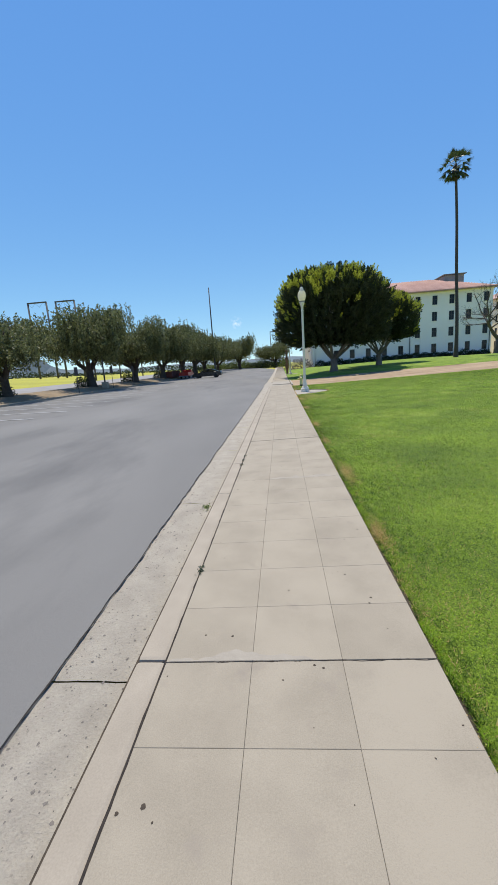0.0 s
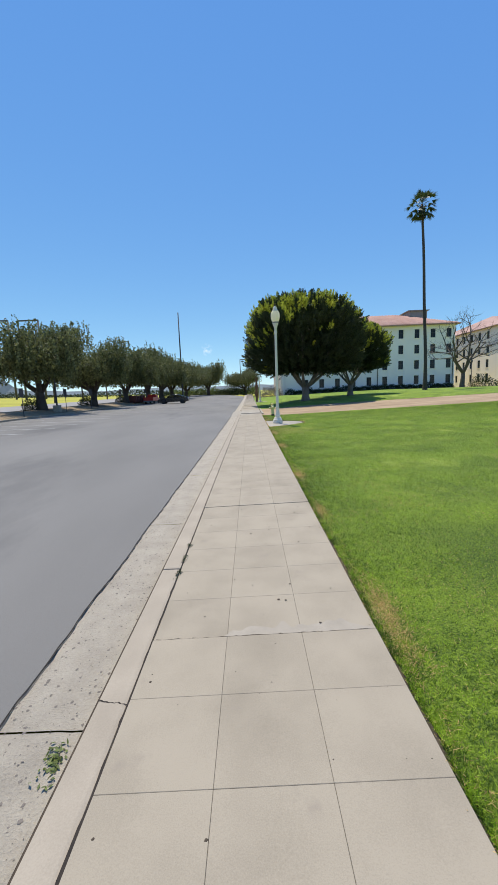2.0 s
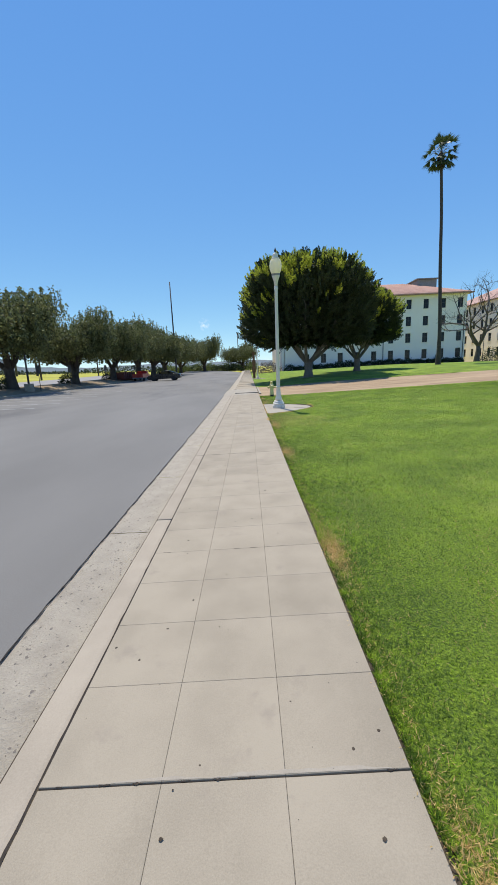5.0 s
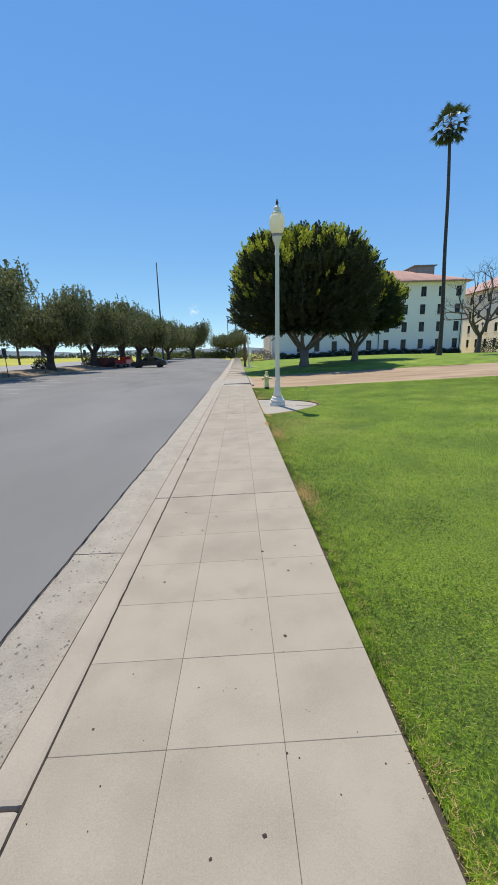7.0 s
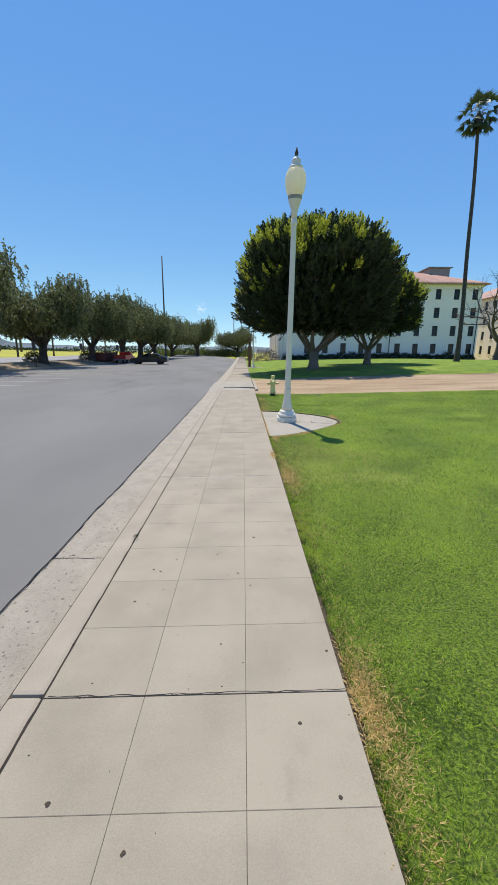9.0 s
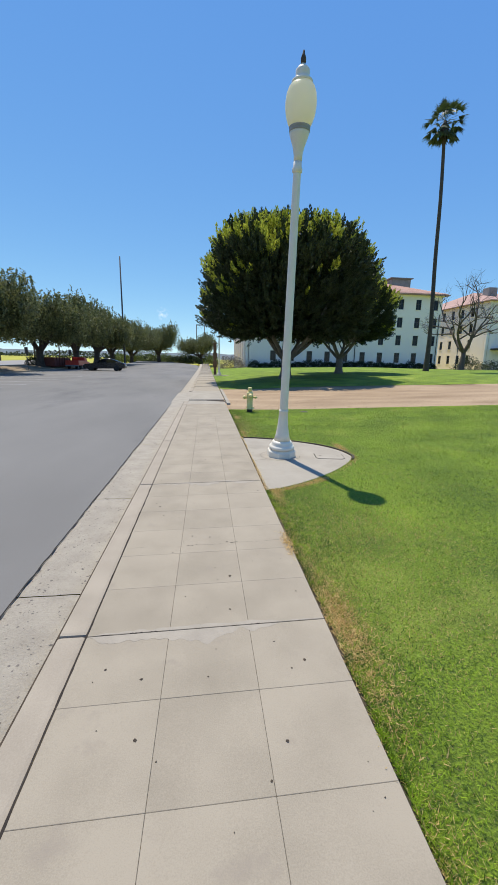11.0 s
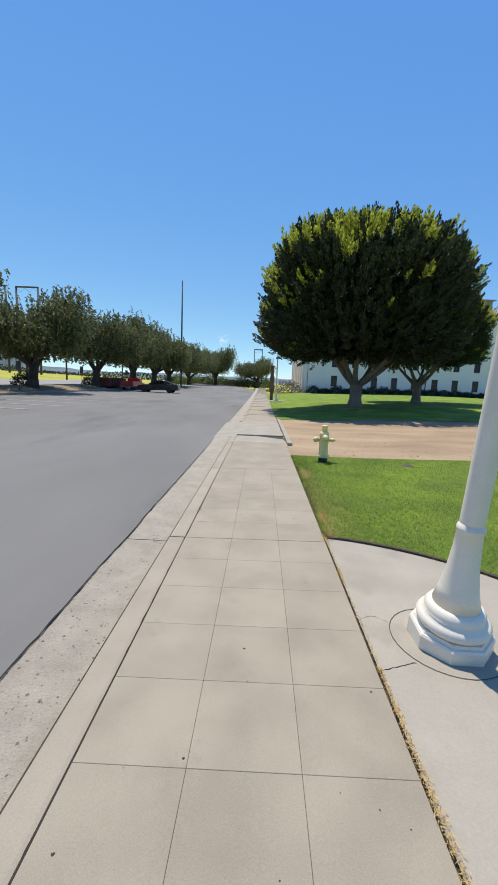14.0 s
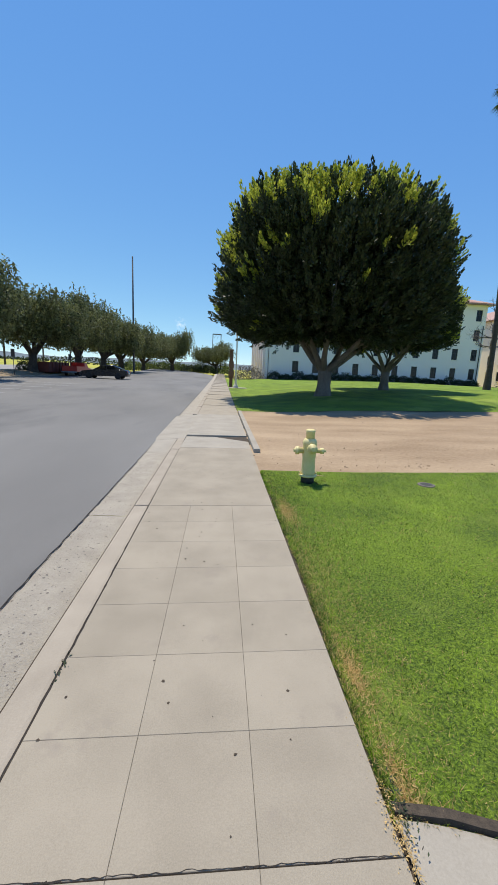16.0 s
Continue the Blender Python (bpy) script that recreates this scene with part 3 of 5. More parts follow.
def ficus_crown(name, rg, rx, ry, z0, z1, tufts, leaf, young_lit):
    """Upright leaf tufts over and inside a broad rounded crown."""
    cz, rz = z0 + (z1 - z0) * 0.42, (z1 - z0) * 0.58
    n = tufts
    d = unit(rg.normal(size=(n, 3)))
    lump = np.array([noise.noise(Vector(v * 2.6)) * 0.08 + noise.noise(Vector(v * 7.0)) * 0.10 + noise.noise(Vector(v * 15.0)) * 0.05 for v in d])
    inner = rg.random(n) > 0.58
    r = (1 + lump) * np.where(inner, rg.uniform(0.35, 0.9, n), rg.uniform(0.90, 1.02, n))
    p = np.sign(d) * np.abs(d) ** 0.80 * r[:, None] * np.array([rx, ry, rz]) * 0.96
    rho = np.clip((p[:, 0] / rx) ** 2 + (p[:, 1] / ry) ** 2, 0, 1)
    floor_z = -(cz - z0) + 1.1 * (1 - rho)
    low = p[:, 2] < floor_z
    p[low, 2] = floor_z[low] + rg.uniform(-0.3, 0.7, low.sum())
    p[low, :2] *= rg.uniform(0.62, 0.86, (low.sum(), 1))
    p[:, 2] += cz
    out = unit(d * np.array([1 / rx, 1 / ry, 1 / rz]))
    axis = unit(out * 0.8 + np.array([0, 0, 0.75]) + rg.normal(0, 0.16, (n, 3)))
    axis[low] = unit(axis[low] * np.array([0.7, 0.7, -0.6]))
    per = 26
    size = np.where(inner, 1.5, 1.0) * rg.uniform(0.75, 1.3, n)
    base = np.repeat(p, per, 0)
    ax = np.repeat(axis, per, 0)
    k = np.tile(np.arange(per) / per, n)[:, None]
    sz = np.repeat(size, per)[:, None]
    spread = unit(rg.normal(size=(n * per, 3)))
    base = base + ax * k * 0.5 * sz + spread * 0.05
    along = unit(ax * 0.8 + spread * 0.7 * (1.15 - k)) * leaf * sz * rg.uniform(0.7, 1.25, (n * per, 1))
    across = unit(np.cross(along, rg.normal(size=(n * per, 3)))) * leaf * 0.27 * sz
    me = leaves_mesh(name, base, along, across)
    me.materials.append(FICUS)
    me.materials.append(FICUS_YOUNG_LIT)
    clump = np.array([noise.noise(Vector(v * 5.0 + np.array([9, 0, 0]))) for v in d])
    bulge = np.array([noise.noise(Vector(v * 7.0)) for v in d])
    # young clumps, plus a bias up and left that paints the sunny side
    tuft_young_lit = ~inner & (1.1 * clump + 0.5 * bulge + 0.62 * out[:, 2] - 0.12 * out[:, 0] + rg.normal(0, 0.10, n) > 0.69 - young_lit * 0.5)
    me.polygons.foreach_set("material_index", np.repeat(tuft_young_lit, per).astype(np.int32))
    return me


def ficus(m, seed, rx, ry, z0, z1, tufts, label, trunk_r=0.42, fork=1.7, young_lit=0.45, crown_x=0.0):
    rg = rng(seed)
    t = thing("ficus_tree", label, "tree", m, "ficus trees")
    bm = bmesh.new()
    tube(bm, [(0, 0, -0.3), (0, 0, 0.15), (0.02, 0.02, 0.6), (0.03, 0, fork)], [trunk_r * 1.5, trunk_r * 1.15, trunk_r * 0.92, trunk_r * 0.95], 14)
    for i in range(7):
        a = 2 * math.pi * i / 7 + rg.uniform(-0.3, 0.3)
        s = Vector((0.15 * math.cos(a), 0.15 * math.sin(a), fork - 0.25))
        pts, d = limb(bm, rg, s, (math.cos(a), math.sin(a), rg.uniform(0.55, 0.95)), rx * 0.85, trunk_r * 0.46, 6, 0.14, 0.06)
        for j in range(3):
            q = pts[2 + j]
            limb(bm, rg, q, (math.cos(a + rg.uniform(-1, 1)), math.sin(a + rg.uniform(-1, 1)), 0.9), rx * 0.55, trunk_r * 0.2, 5, 0.2, 0.05, 6)
    part("trunk", bm, BARK, t)
    part("crown", ficus_crown("crown", rg, rx, ry, z0, z1, tufts, 0.15, young_lit), None, t).matrix_basis = pose(crown_x, 0.2, 0)
    return t


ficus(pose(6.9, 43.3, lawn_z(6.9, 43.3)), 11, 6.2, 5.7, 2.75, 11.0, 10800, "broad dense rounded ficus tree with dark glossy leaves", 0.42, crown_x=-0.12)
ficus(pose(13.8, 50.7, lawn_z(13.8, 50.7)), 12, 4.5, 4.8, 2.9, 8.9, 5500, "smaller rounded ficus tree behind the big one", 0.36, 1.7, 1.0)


def pepper_mesh(seed, height):
    """Trunk and weeping crown of a pepper tree."""
    rg = rng(seed)
    bm = bmesh.new()
    lean = rg.uniform(-0.4, 0.4)
    tube(bm, [(0, 0, -0.3), (0, 0, 0.2), (lean * 0.2, 0, 0.9), (lean * 0.5, 0.05, 1.7)], [0.62, 0.46, 0.36, 0.36], 12)
    tips = []
    for i in range(5):
        a = 2 * math.pi * i / 5 + rg.uniform(-0.35, 0.35)
        pts, d = limb(bm, rg, (lean * 0.45, 0, 1.45), (math.cos(a), math.sin(a), rg.uniform(0.75, 1.5)), height * rg.uniform(0.5, 0.64), 0.24, 6, 0.22, 0.10)
        tips += pts[3:]
        for j in range(3):
            pts2, _ = limb(bm, rg, pts[2 + j], (math.cos(a + rg.uniform(-1.2, 1.2)), math.sin(a + rg.uniform(-1.2, 1.2)), rg.uniform(0.3, 1.0)), height * 0.32, 0.10, 4, 0.25, 0.05, 6)
            tips += pts2[2:]
    trunk = mesh_of(bm, "trunk")
    trunk.materials.append(DARK_BARK)
    tips = np.array([list(p) for p in tips])
    n = 3500
    c = tips[rg.integers(0, len(tips), n)]
    start = c + unit(rg.normal(size=(n, 3))) * rg.uniform(0.3, 1.5, (n, 1)) * np.array([1.3, 1.3, 0.8])
    start[:, 2] = np.minimum(start[:, 2], height - 0.3 + 0.5 * rg.random(n))
    per = 17
    drop = rg.uniform(0.5, 2.4, n) * np.where(rg.random(n) < 0.25, 1.5, 1.0)
    drift = rg.normal(0, 0.25, (n, 3))
    k = np.tile(np.arange(per) / per, n)
    base = np.repeat(start, per, 0) + np.repeat(drift, per, 0) * k[:, None]
    base[:, 2] += 0.3 * k * (1 - k) - np.repeat(drop, per) * k ** 1.3
    base[:, 2] = np.maximum(base[:, 2], np.repeat(rg.uniform(2.3, 4.4, n), per))
    side = unit(rg.normal(size=(n * per, 3)) * 0.7 + np.array([0, 0, -0.9]))
    along = side * rg.uniform(0.13, 0.28, (n * per, 1))
    across = unit(np.cross(along, rg.normal(size=(n * per, 3)))) * 0.055
    crown = leaves_mesh("crown", base, along, across)
    crown.materials.append(PEPPER)
    return trunk, crown


PEPPERS = [pepper_mesh(31, 9.6), pepper_mesh(32, 9.0), pepper_mesh(33, 10.2)]


def pepper(x, y, z, which, turn, size, label="weeping pepper tree with gnarled dark trunk"):
    t = thing("pepper_tree", label, "tree", pose(x, y, z, 0, 0, turn) @ Matrix.Scale(size, 4), "row of pepper trees")
    trunk, crown = PEPPERS[which]
    part("trunk", trunk, None, t)
    part("crown", crown, None, t)
    return t


for i, (x, y, which, turn, size) in enumerate(((-21.6, 14.2, 1, 40, 1.05), (-21.4, 27.3, 1, 0, 0.86), (-21.3, 41.2, 0, 130, 1.2), (-20.6, 53.0, 1, 250, 1.14), (-20.6, 66.5, 0, 75, 1.2),
                                                (-20.0, 79.0, 2, 10, 1.3), (-20.4, 92.0, 1, 160, 1.4), (-20.2, 104.0, 0, 220, 1.4))):
    pepper(x, y, island_z(x, min(y, 87)) - 0.02, which, turn, size)
pepper(-14.2, 140, 0.75, 2, 30, 1.5, "lone pepper tree beside the street's bend")
pepper(-20.5, 128, 0.6, 0, 300, 1.4)
pepper(-1.0, 152, 0.85, 1, 300, 1.35, "distant tree at the end of the street")

# ---- palm ----
def palm(m, seed, height, lean):
    rg = rng(seed)
    t = thing("fan_palm", "very tall slender fan palm with small crown", "palm tree", m)
    bm = bmesh.new()
    pts = [(lean * (i / 14) ** 1.5 + 0.05 * math.sin(i * 0.7) * (1 - i / 14), 0.04 * math.cos(i * 0.9), -0.3 + (height + 0.3) * i / 14) for i in range(15)]
    rad = [0.36, 0.26] + [0.22 - 0.08 * i / 13 for i in range(13)]
    tube(bm, pts, rad, 12)
    part("trunk", bm, PALM_BARK, t)
    base, along, across = [], [], []
    for i in range(50):
        a = i * 2.39996
        el = 1.45 - 2.5 * (i / 50) + rg.uniform(-0.15, 0.15)
        d = np.array([math.cos(a) * math.cos(el), math.sin(a) * math.cos(el), math.sin(el)])
        stem = rg.uniform(0.9, 1.4)
        hub = np.array([lean, 0, height]) + d * stem + np.array([0, 0, -0.12])
        side = np.cross(d, [0, 0, 1.0])
        side /= np.linalg.norm(side) + 1e-6
        upv = np.cross(side, d)
        base.append(np.array([lean, 0, height])), along.append(d * stem * 1.05), across.append(side * 0.035)
        for k in range(15):
            f = (k / 14 - 0.5) * 2.1
            v = d * math.cos(f) + side * math.sin(f) - upv * 0.12 * abs(f)
            v[2] -= 0.2 + 0.22 * abs(f)
            ln = rg.uniform(0.75, 1.05) * (1 - 0.12 * abs(f))
            base.append(hub), along.append(v * ln), across.append((np.cross(v, upv)) * 0.06)
    crown = leaves_mesh("crown", np.array(base), np.array(along), np.array(across))
    part("crown", crown, PALM_LEAF, t)
    n = 160
    a = rg.uniform(0, 6.28, n)
    b = np.stack([lean + np.cos(a) * 0.22, np.sin(a) * 0.22, height - rg.uniform(0.1, 1.0, n)], 1)
    al = np.stack([np.cos(a) * 0.25, np.sin(a) * 0.25, -rg.uniform(0.6, 1.0, n)], 1)
    ac = np.stack([-np.sin(a), np.cos(a), 0 * a], 1) * 0.06
    part("skirt", leaves_mesh("skirt", b, al, ac), PALM_BARK, t, "dry brown hanging fronds")


palm(pose(25.2, 54.4, lawn_z(25.2, 54.4)), 51, 24.2, -0.9)


# ---- leafless tree ----
def bare_tree(m, seed):
    rg = rng(seed)
    t = thing("bare_tree", "spreading leafless tree with grey-brown branches", "tree", m)
    bm = bmesh.new()
    tube(bm, [(0, 0, -0.3), (0, 0, 0.3), (0.1, 0, 1.4), (0.15, 0.05, 2.4)], [0.5, 0.38, 0.30, 0.27], 10)
    twigs = bmesh.new()

    def grow(p, d, ln, r, depth):
        pts, end = limb(bm if depth < 2 else twigs, rg, p, d, ln, r, 5, 0.22, 0.06, 7 if depth < 2 else 4)
        if depth == 4:
            return
        for j in range(3 if depth else 4):
            q = pts[min(5, 2 + j)]
            dv = (end * 0.8 + Vector(rg.normal(0, 0.55, 3))).normalized()
            dv.z = max(dv.z, -0.05)
            grow(q, dv, ln * rg.uniform(0.55, 0.72), r * 0.48, depth + 1)
    for i in range(4):
        a = i * 1.57 + 0.5
        grow((0.12, 0.03, 2.2), (math.cos(a), math.sin(a), 0.85), 5.6, 0.24, 0)
    part("trunk", bm, TWIG, t)
    tagged(part("fine_branching", twigs, TWIG, t), kind="stuff")


bare_tree(pose(34.0, 61.0, lawn_z(34, 61)), 61)


# ---- shrubs ----
def shrub(x, y, z, rx, ry, h, mat, seed, label, n=900, leaf=0.14, name="shrub"):
    rg = rng(seed)
    t = thing(name, label, "shrub", pose(x, y, z))
    d = unit(rg.normal(size=(n, 3)))
    d[:, 2] = np.abs(d[:, 2])
    lump = np.array([noise.noise(Vector(v * 3 + np.array([seed, 0, 0]))) * 0.3 for v in d])
    p = d * ((1 + lump) * rg.uniform(0.6, 1.05, n))[:, None] * np.array([rx, ry, h])
    along = unit(d + rg.normal(0, 0.7, (n, 3))) * leaf * rg.uniform(0.7, 1.5, (n, 1))
    across = unit(np.cross(along, rg.normal(size=(n, 3)))) * leaf * 0.3
    part("foliage", leaves_mesh("foliage", p, along, across), mat, t)
    bm = bmesh.new()
    for i in range(7):
        a = i * 0.9
        limb(bm, rg, (0, 0, -0.1), (rx * math.cos(a), ry * math.sin(a), h), h * 0.9, 0.05, 4, 0.2, 0.1, 5)
    part("stems", bm, DARK_BARK, t)


for i in range(18):
    x = 9.5 + 2.0 * i
    g = random.Random(i)
    shrub(x, 83.6, lawn_z(x, 83.6), 1.3, 0.8, g.uniform(0.7, 1.35), SHRUB, 100 + i, "low dark shrub against the white wall", 1200, 0.17)
shrub(5.5, 84, rise(84), 2.6, 1.6, 2.3, GREY_SHRUB, 141, "dry grey-purple shrub beside the building", 1600, 0.22)
shrub(48.5, 80, 0.2, 2.6, 2.0, 3.2, SHRUB, 142, "dark shrub at the building's corner", 1600, 0.22)
shrub(52.5, 79, 0.2, 2.2, 2.0, 2.4, SHRUB, 143, "dark green shrub beside the wing", 1200, 0.22)
for i in range(20):
    g = random.Random(50 + i)
    x, y = -30 + 1.7 * i + g.uniform(-1, 1), 150 + g.uniform(-6, 10) - 0.25 * abs(i - 10)
    shrub(x, y, 0.75, g.uniform(2, 3.6), 2, g.uniform(1.6, 3.4), GREEN_SHRUB if i % 3 else SHRUB, 200 + i, "wild green bush beyond the street's end", 700, 0.45, "wild_bush")
for i, (x, y) in enumerate(((-22.2, 41.0), (-21.9, 53.6), (-22.3, 27.6), (-21.6, 67.0))):
    shrub(x, y, island_z(x, y), 1.0, 1.0, 1.1, SHRUB, 260 + i, "dark sprouting shoots at the tree's foot", 1000, 0.15, "basal_shoots")


# ---- building ----
bld = thing("hospital_block", "white four-storey stucco building with red tile roof", "building", pose(0, 0, 0))
X0, X1, Y0, Y1, ZB, ZE = 8.0, 45.5, 85.0, 110.0, -0.3, 14.5
WIN_W, WIN_H = 1.05, 1.85
ROWS_Z = [2.85 + 3.27 * i for i in range(4)]
COLS_X = [44.2 - 3.45 * i for i in range(10)]


def facade(name, length, centres, rows, z0, z1, parent, m):
    """A wall in its own x-z plane, with recessed window openings."""
    bm = bmesh.new()
    xs = [0.0]
    for c in sorted(centres):
        xs += [c - WIN_W / 2, c + WIN_W / 2]
    xs.append(length)
    zs = [z0]
    for r in rows:
        zs += [r - WIN_H / 2, r + WIN_H / 2]
    zs.append(z1)
    for i in range(len(xs) - 1):
        for j in range(len(zs) - 1):
            a, b, c, d = xs[i], xs[i + 1], zs[j], zs[j + 1]
            if i % 2 and j % 2:
                for q in (((a, 0, c), (a, 0.22, c), (a, 0.22, d), (a, 0, d)), ((b, 0, c), (b, 0, d), (b, 0.22, d), (b, 0.22, c)),
                          ((a, 0, d), (a, 0.22, d), (b, 0.22, d), (b, 0, d)), ((a, 0, c), (b, 0, c), (b, 0.22, c), (a, 0.22, c))):
                    bm.faces.new([bm.verts.new(v) for v in q])
            else:
                bm.faces.new([bm.verts.new(v) for v in ((a, 0, c), (b, 0, c), (b, 0, d), (a, 0, d))])
    box(bm, 0, length, 0.5, 0.6, z0, z1)
    o = part(name, bm, STUCCO, parent)
    o.matrix_basis = m
    return o


win_frame = mesh_of(boxes((-WIN_W / 2, -WIN_W / 2 + 0.07, 0, 0.08, -WIN_H / 2, WIN_H / 2), (WIN_W / 2 - 0.07, WIN_W / 2, 0, 0.08, -WIN_H / 2, WIN_H / 2),
                          (-WIN_W / 2 + 0.07, WIN_W / 2 - 0.07, 0, 0.08, WIN_H / 2 - 0.07, WIN_H / 2), (-WIN_W / 2 + 0.07, WIN_W / 2 - 0.07, 0, 0.08, -WIN_H / 2, -WIN_H / 2 + 0.07),
                          (-0.03, 0.03, 0.005, 0.075, -WIN_H / 2 + 0.07, WIN_H / 2 - 0.07), (-WIN_W / 2 + 0.07, -0.03, 0.01, 0.07, 0.1, 0.15), (0.03, WIN_W / 2 - 0.07, 0.01, 0.07, 0.1, 0.15)), "window_frame")
win_frame.materials.append(FRAME_DARK)
win_pane = mesh_of(boxes((-WIN_W / 2 + 0.05, WIN_W / 2 - 0.05, 0.05, 0.06, -WIN_H / 2 + 0.05, WIN_H / 2 - 0.05)), "pane")
win_pane.materials.append(PANE)
win_sill = mesh_of(boxes((-WIN_W / 2 - 0.08, WIN_W / 2 + 0.08, -0.2, 0.02, -WIN_H / 2 - 0.08, -WIN_H / 2 - 0.003)), "sill")
win_sill.materials.append(STUCCO)


def windows(centres, rows, parent, m):
    for c in centres:
        for r in rows:
            w = new("window", win_frame)
            w.parent = parent
            w.matrix_basis = m @ pose(c, 0.12, r)
            for n, me in (("pane", win_pane), ("sill", win_sill)):
                o = new(n, me)
                o.parent = w


front = pose(X0, Y0, 0)
cx = [x - X0 for x in COLS_X]
facade("front_wall", X1 - X0, cx, ROWS_Z, ZB, ZE, bld, front)
windows(cx, ROWS_Z, bld, front)
left = pose(X0, Y1, 0, 0, 0, -90)
lx = [3.2, 6.7, 10.2, 13.7, 17.2, 20.7]
facade("side_wall", Y1 - Y0, lx, ROWS_Z, ZB, ZE, bld, left)
windows(lx, ROWS_Z, bld, left)
for i in range(7):
    part("pilaster", boxes((X0 - 0.35, X0 - 0.003, Y0 + 0.4 + 3.9 * i, Y0 + 1.2 + 3.9 * i, ZB, ZE - 0.4)), STUCCO, bld)
part("back_wall", boxes((X0 + 0.6, X1, Y1 - 0.3, Y1, ZB, ZE), (X1 - 0.3, X1, Y0 + 0.62, Y1 - 0.31, ZB, ZE)), STUCCO, bld)
part("cornice", boxes((X0 - 0.25, X1 + 0.25, Y0 - 0.25, Y0 - 0.003, ZE - 0.28, ZE - 0.02), bevel=0.03), STUCCO, bld)


def hip_roof(x0, x1, y0, y1, z, h, inset):
    """A hipped roof with rows of rounded tiles on its front slope."""
    bm = bmesh.new()
    c = [bm.verts.new(v) for v in ((x0, y0, z), (x1, y0, z), (x1, y1, z), (x0, y1, z))]
    ym = (y0 + y1) / 2
    r = [bm.verts.new((x0 + inset, ym, z + h)), bm.verts.new((x1 - inset, ym, z + h))]
    e = [bm.verts.new((v.co.x, v.co.y, z - 0.16)) for v in c]
    for f in ((c[0], c[1], r[1], r[0]), (c[1], c[2], r[1]), (c[2], c[3], r[0], r[1]), (c[3], c[0], r[0]), tuple(reversed(e))):
        bm.faces.new(f)
    for i in range(4):
        bm.faces.new((e[i], e[(i + 1) % 4], c[(i + 1) % 4], c[i]))
    return bm


part("roof", hip_roof(X0 - 0.9, X1 + 0.9, Y0 - 0.9, Y1 + 0.9, ZE, 4.4, 9.0), TILE, bld, "red-brown clay tile hipped roof")
tiles = bmesh.new()
for i in range(110):
    x = X0 - 0.6 + i * (X1 - X0 + 1.2) / 110
    f = min(1.0, max(0.05, min((x - X0 + 0.9), (X1 + 0.9 - x)) / 9.0))
    yt, zt = Y0 - 0.9 + (Y1 - Y0 + 1.8) / 2 * f, ZE + 4.4 * f
    tube(tiles, [(x, Y0 - 0.95, ZE + 0.02), (x, yt, zt + 0.02)], [0.09, 0.09], 5)
tagged(part("tiling", tiles, TILE, bld), kind="stuff")
pent = part("penthouse", boxes((39.4, 43.6, 94.2, 99.6, ZE + 0.8, ZE + 4.6), bevel=0.05), ROOF_GREY, bld, "grey rooftop plant room")
part("penthouse_roof", hip_roof(39.0, 44.0, 93.8, 100.0, ZE + 4.78, 0.4, 1.5), ROOF_GREY, bld)
for px in (45.1, 28.8):
    part("downpipe", lathe([(0.07, 0.2), (0.07, 11.0 if px > 40 else 7.5)], 8), FRAME_DARK, bld).matrix_basis = pose(px, Y0 - 0.12, 0)

wing = thing("building_wing", "white stucco wing with small windows, tile roof and dark canopy", "building", pose(0, 0, 0))
WX, WY, WE = 57.0, 87.0, ZE - 0.1
wm = pose(WX, 121, 0, 0, 0, -90)
wx = [2.5 + 3.3 * i for i in range(9)]
facade("side_wall", 121 - WY, wx, ROWS_Z, ZB, WE, wing, wm)
windows(wx, ROWS_Z, wing, wm)
wf = pose(WX, WY, 0)
fx = [5.7 + 2.75 * i for i in range(7)]
facade("front_wall", 26, fx, ROWS_Z[1:], ZB, WE, wing, wf)
windows(fx, ROWS_Z[1:], wing, wf)
part("back_wall", boxes((WX + 25.7, WX + 26, WY + 0.62, 121, ZB, WE), (WX + 0.62, WX + 25.7, 120.7, 121, ZB, WE)), STUCCO, wing)
part("roof", hip_roof(WX - 0.8, WX + 26.8, WY - 0.8, 121.8, WE, 4.4, 9.0), TILE, wing, "red-brown clay tile roof")
part("roof_vent", boxes((WX + 5.2, WX + 7.2, 95, 97, WE + 1.0, WE + 4.0), bevel=0.06), ROOF_GREY, wing, "grey box vent on the roof")
part("canopy", boxes((WX + 1.2, WX + 27, WY - 3.6, WY - 0.003, 4.75, 5.1), bevel=0.04), FRAME_DARK, wing, "dark flat canopy roof")
for i in range(6):
    part("canopy_post", boxes((WX + 7.5 + 3.6 * i, WX + 7.66 + 3.6 * i, WY - 3.4, WY - 3.24, ZB, 4.745)), FRAME_DARK, wing)
part("porch_wall", boxes((WX + 2.2, WX + 26, WY - 2.2, WY - 2.0, ZB, 1.9), bevel=0.02), STUCCO, wing)
part("porch_window", boxes((WX + 8.2, WX + 11.0, WY - 0.08, WY - 0.003, 2.2, 3.9), bevel=0.02), PANE, wing, "dark glazed opening under the canopy")

link = thing("linking_block", "white stucco block joining the two buildings", "building", pose(0, 0, 0))
lm = pose(46.2, 124, 0)
lxs = [1.6 + 2.9 * i for i in range(4)]
facade("front_wall", 11.4, lxs, ROWS_Z, ZB, ZE - 0.2, link, lm)
windows(lxs, ROWS_Z, link, lm)
part("roof", hip_roof(45.6, 58.2, 123.2, 136, ZE - 0.2, 2.6, 4.0), TILE, link, "red-brown clay tile roof")


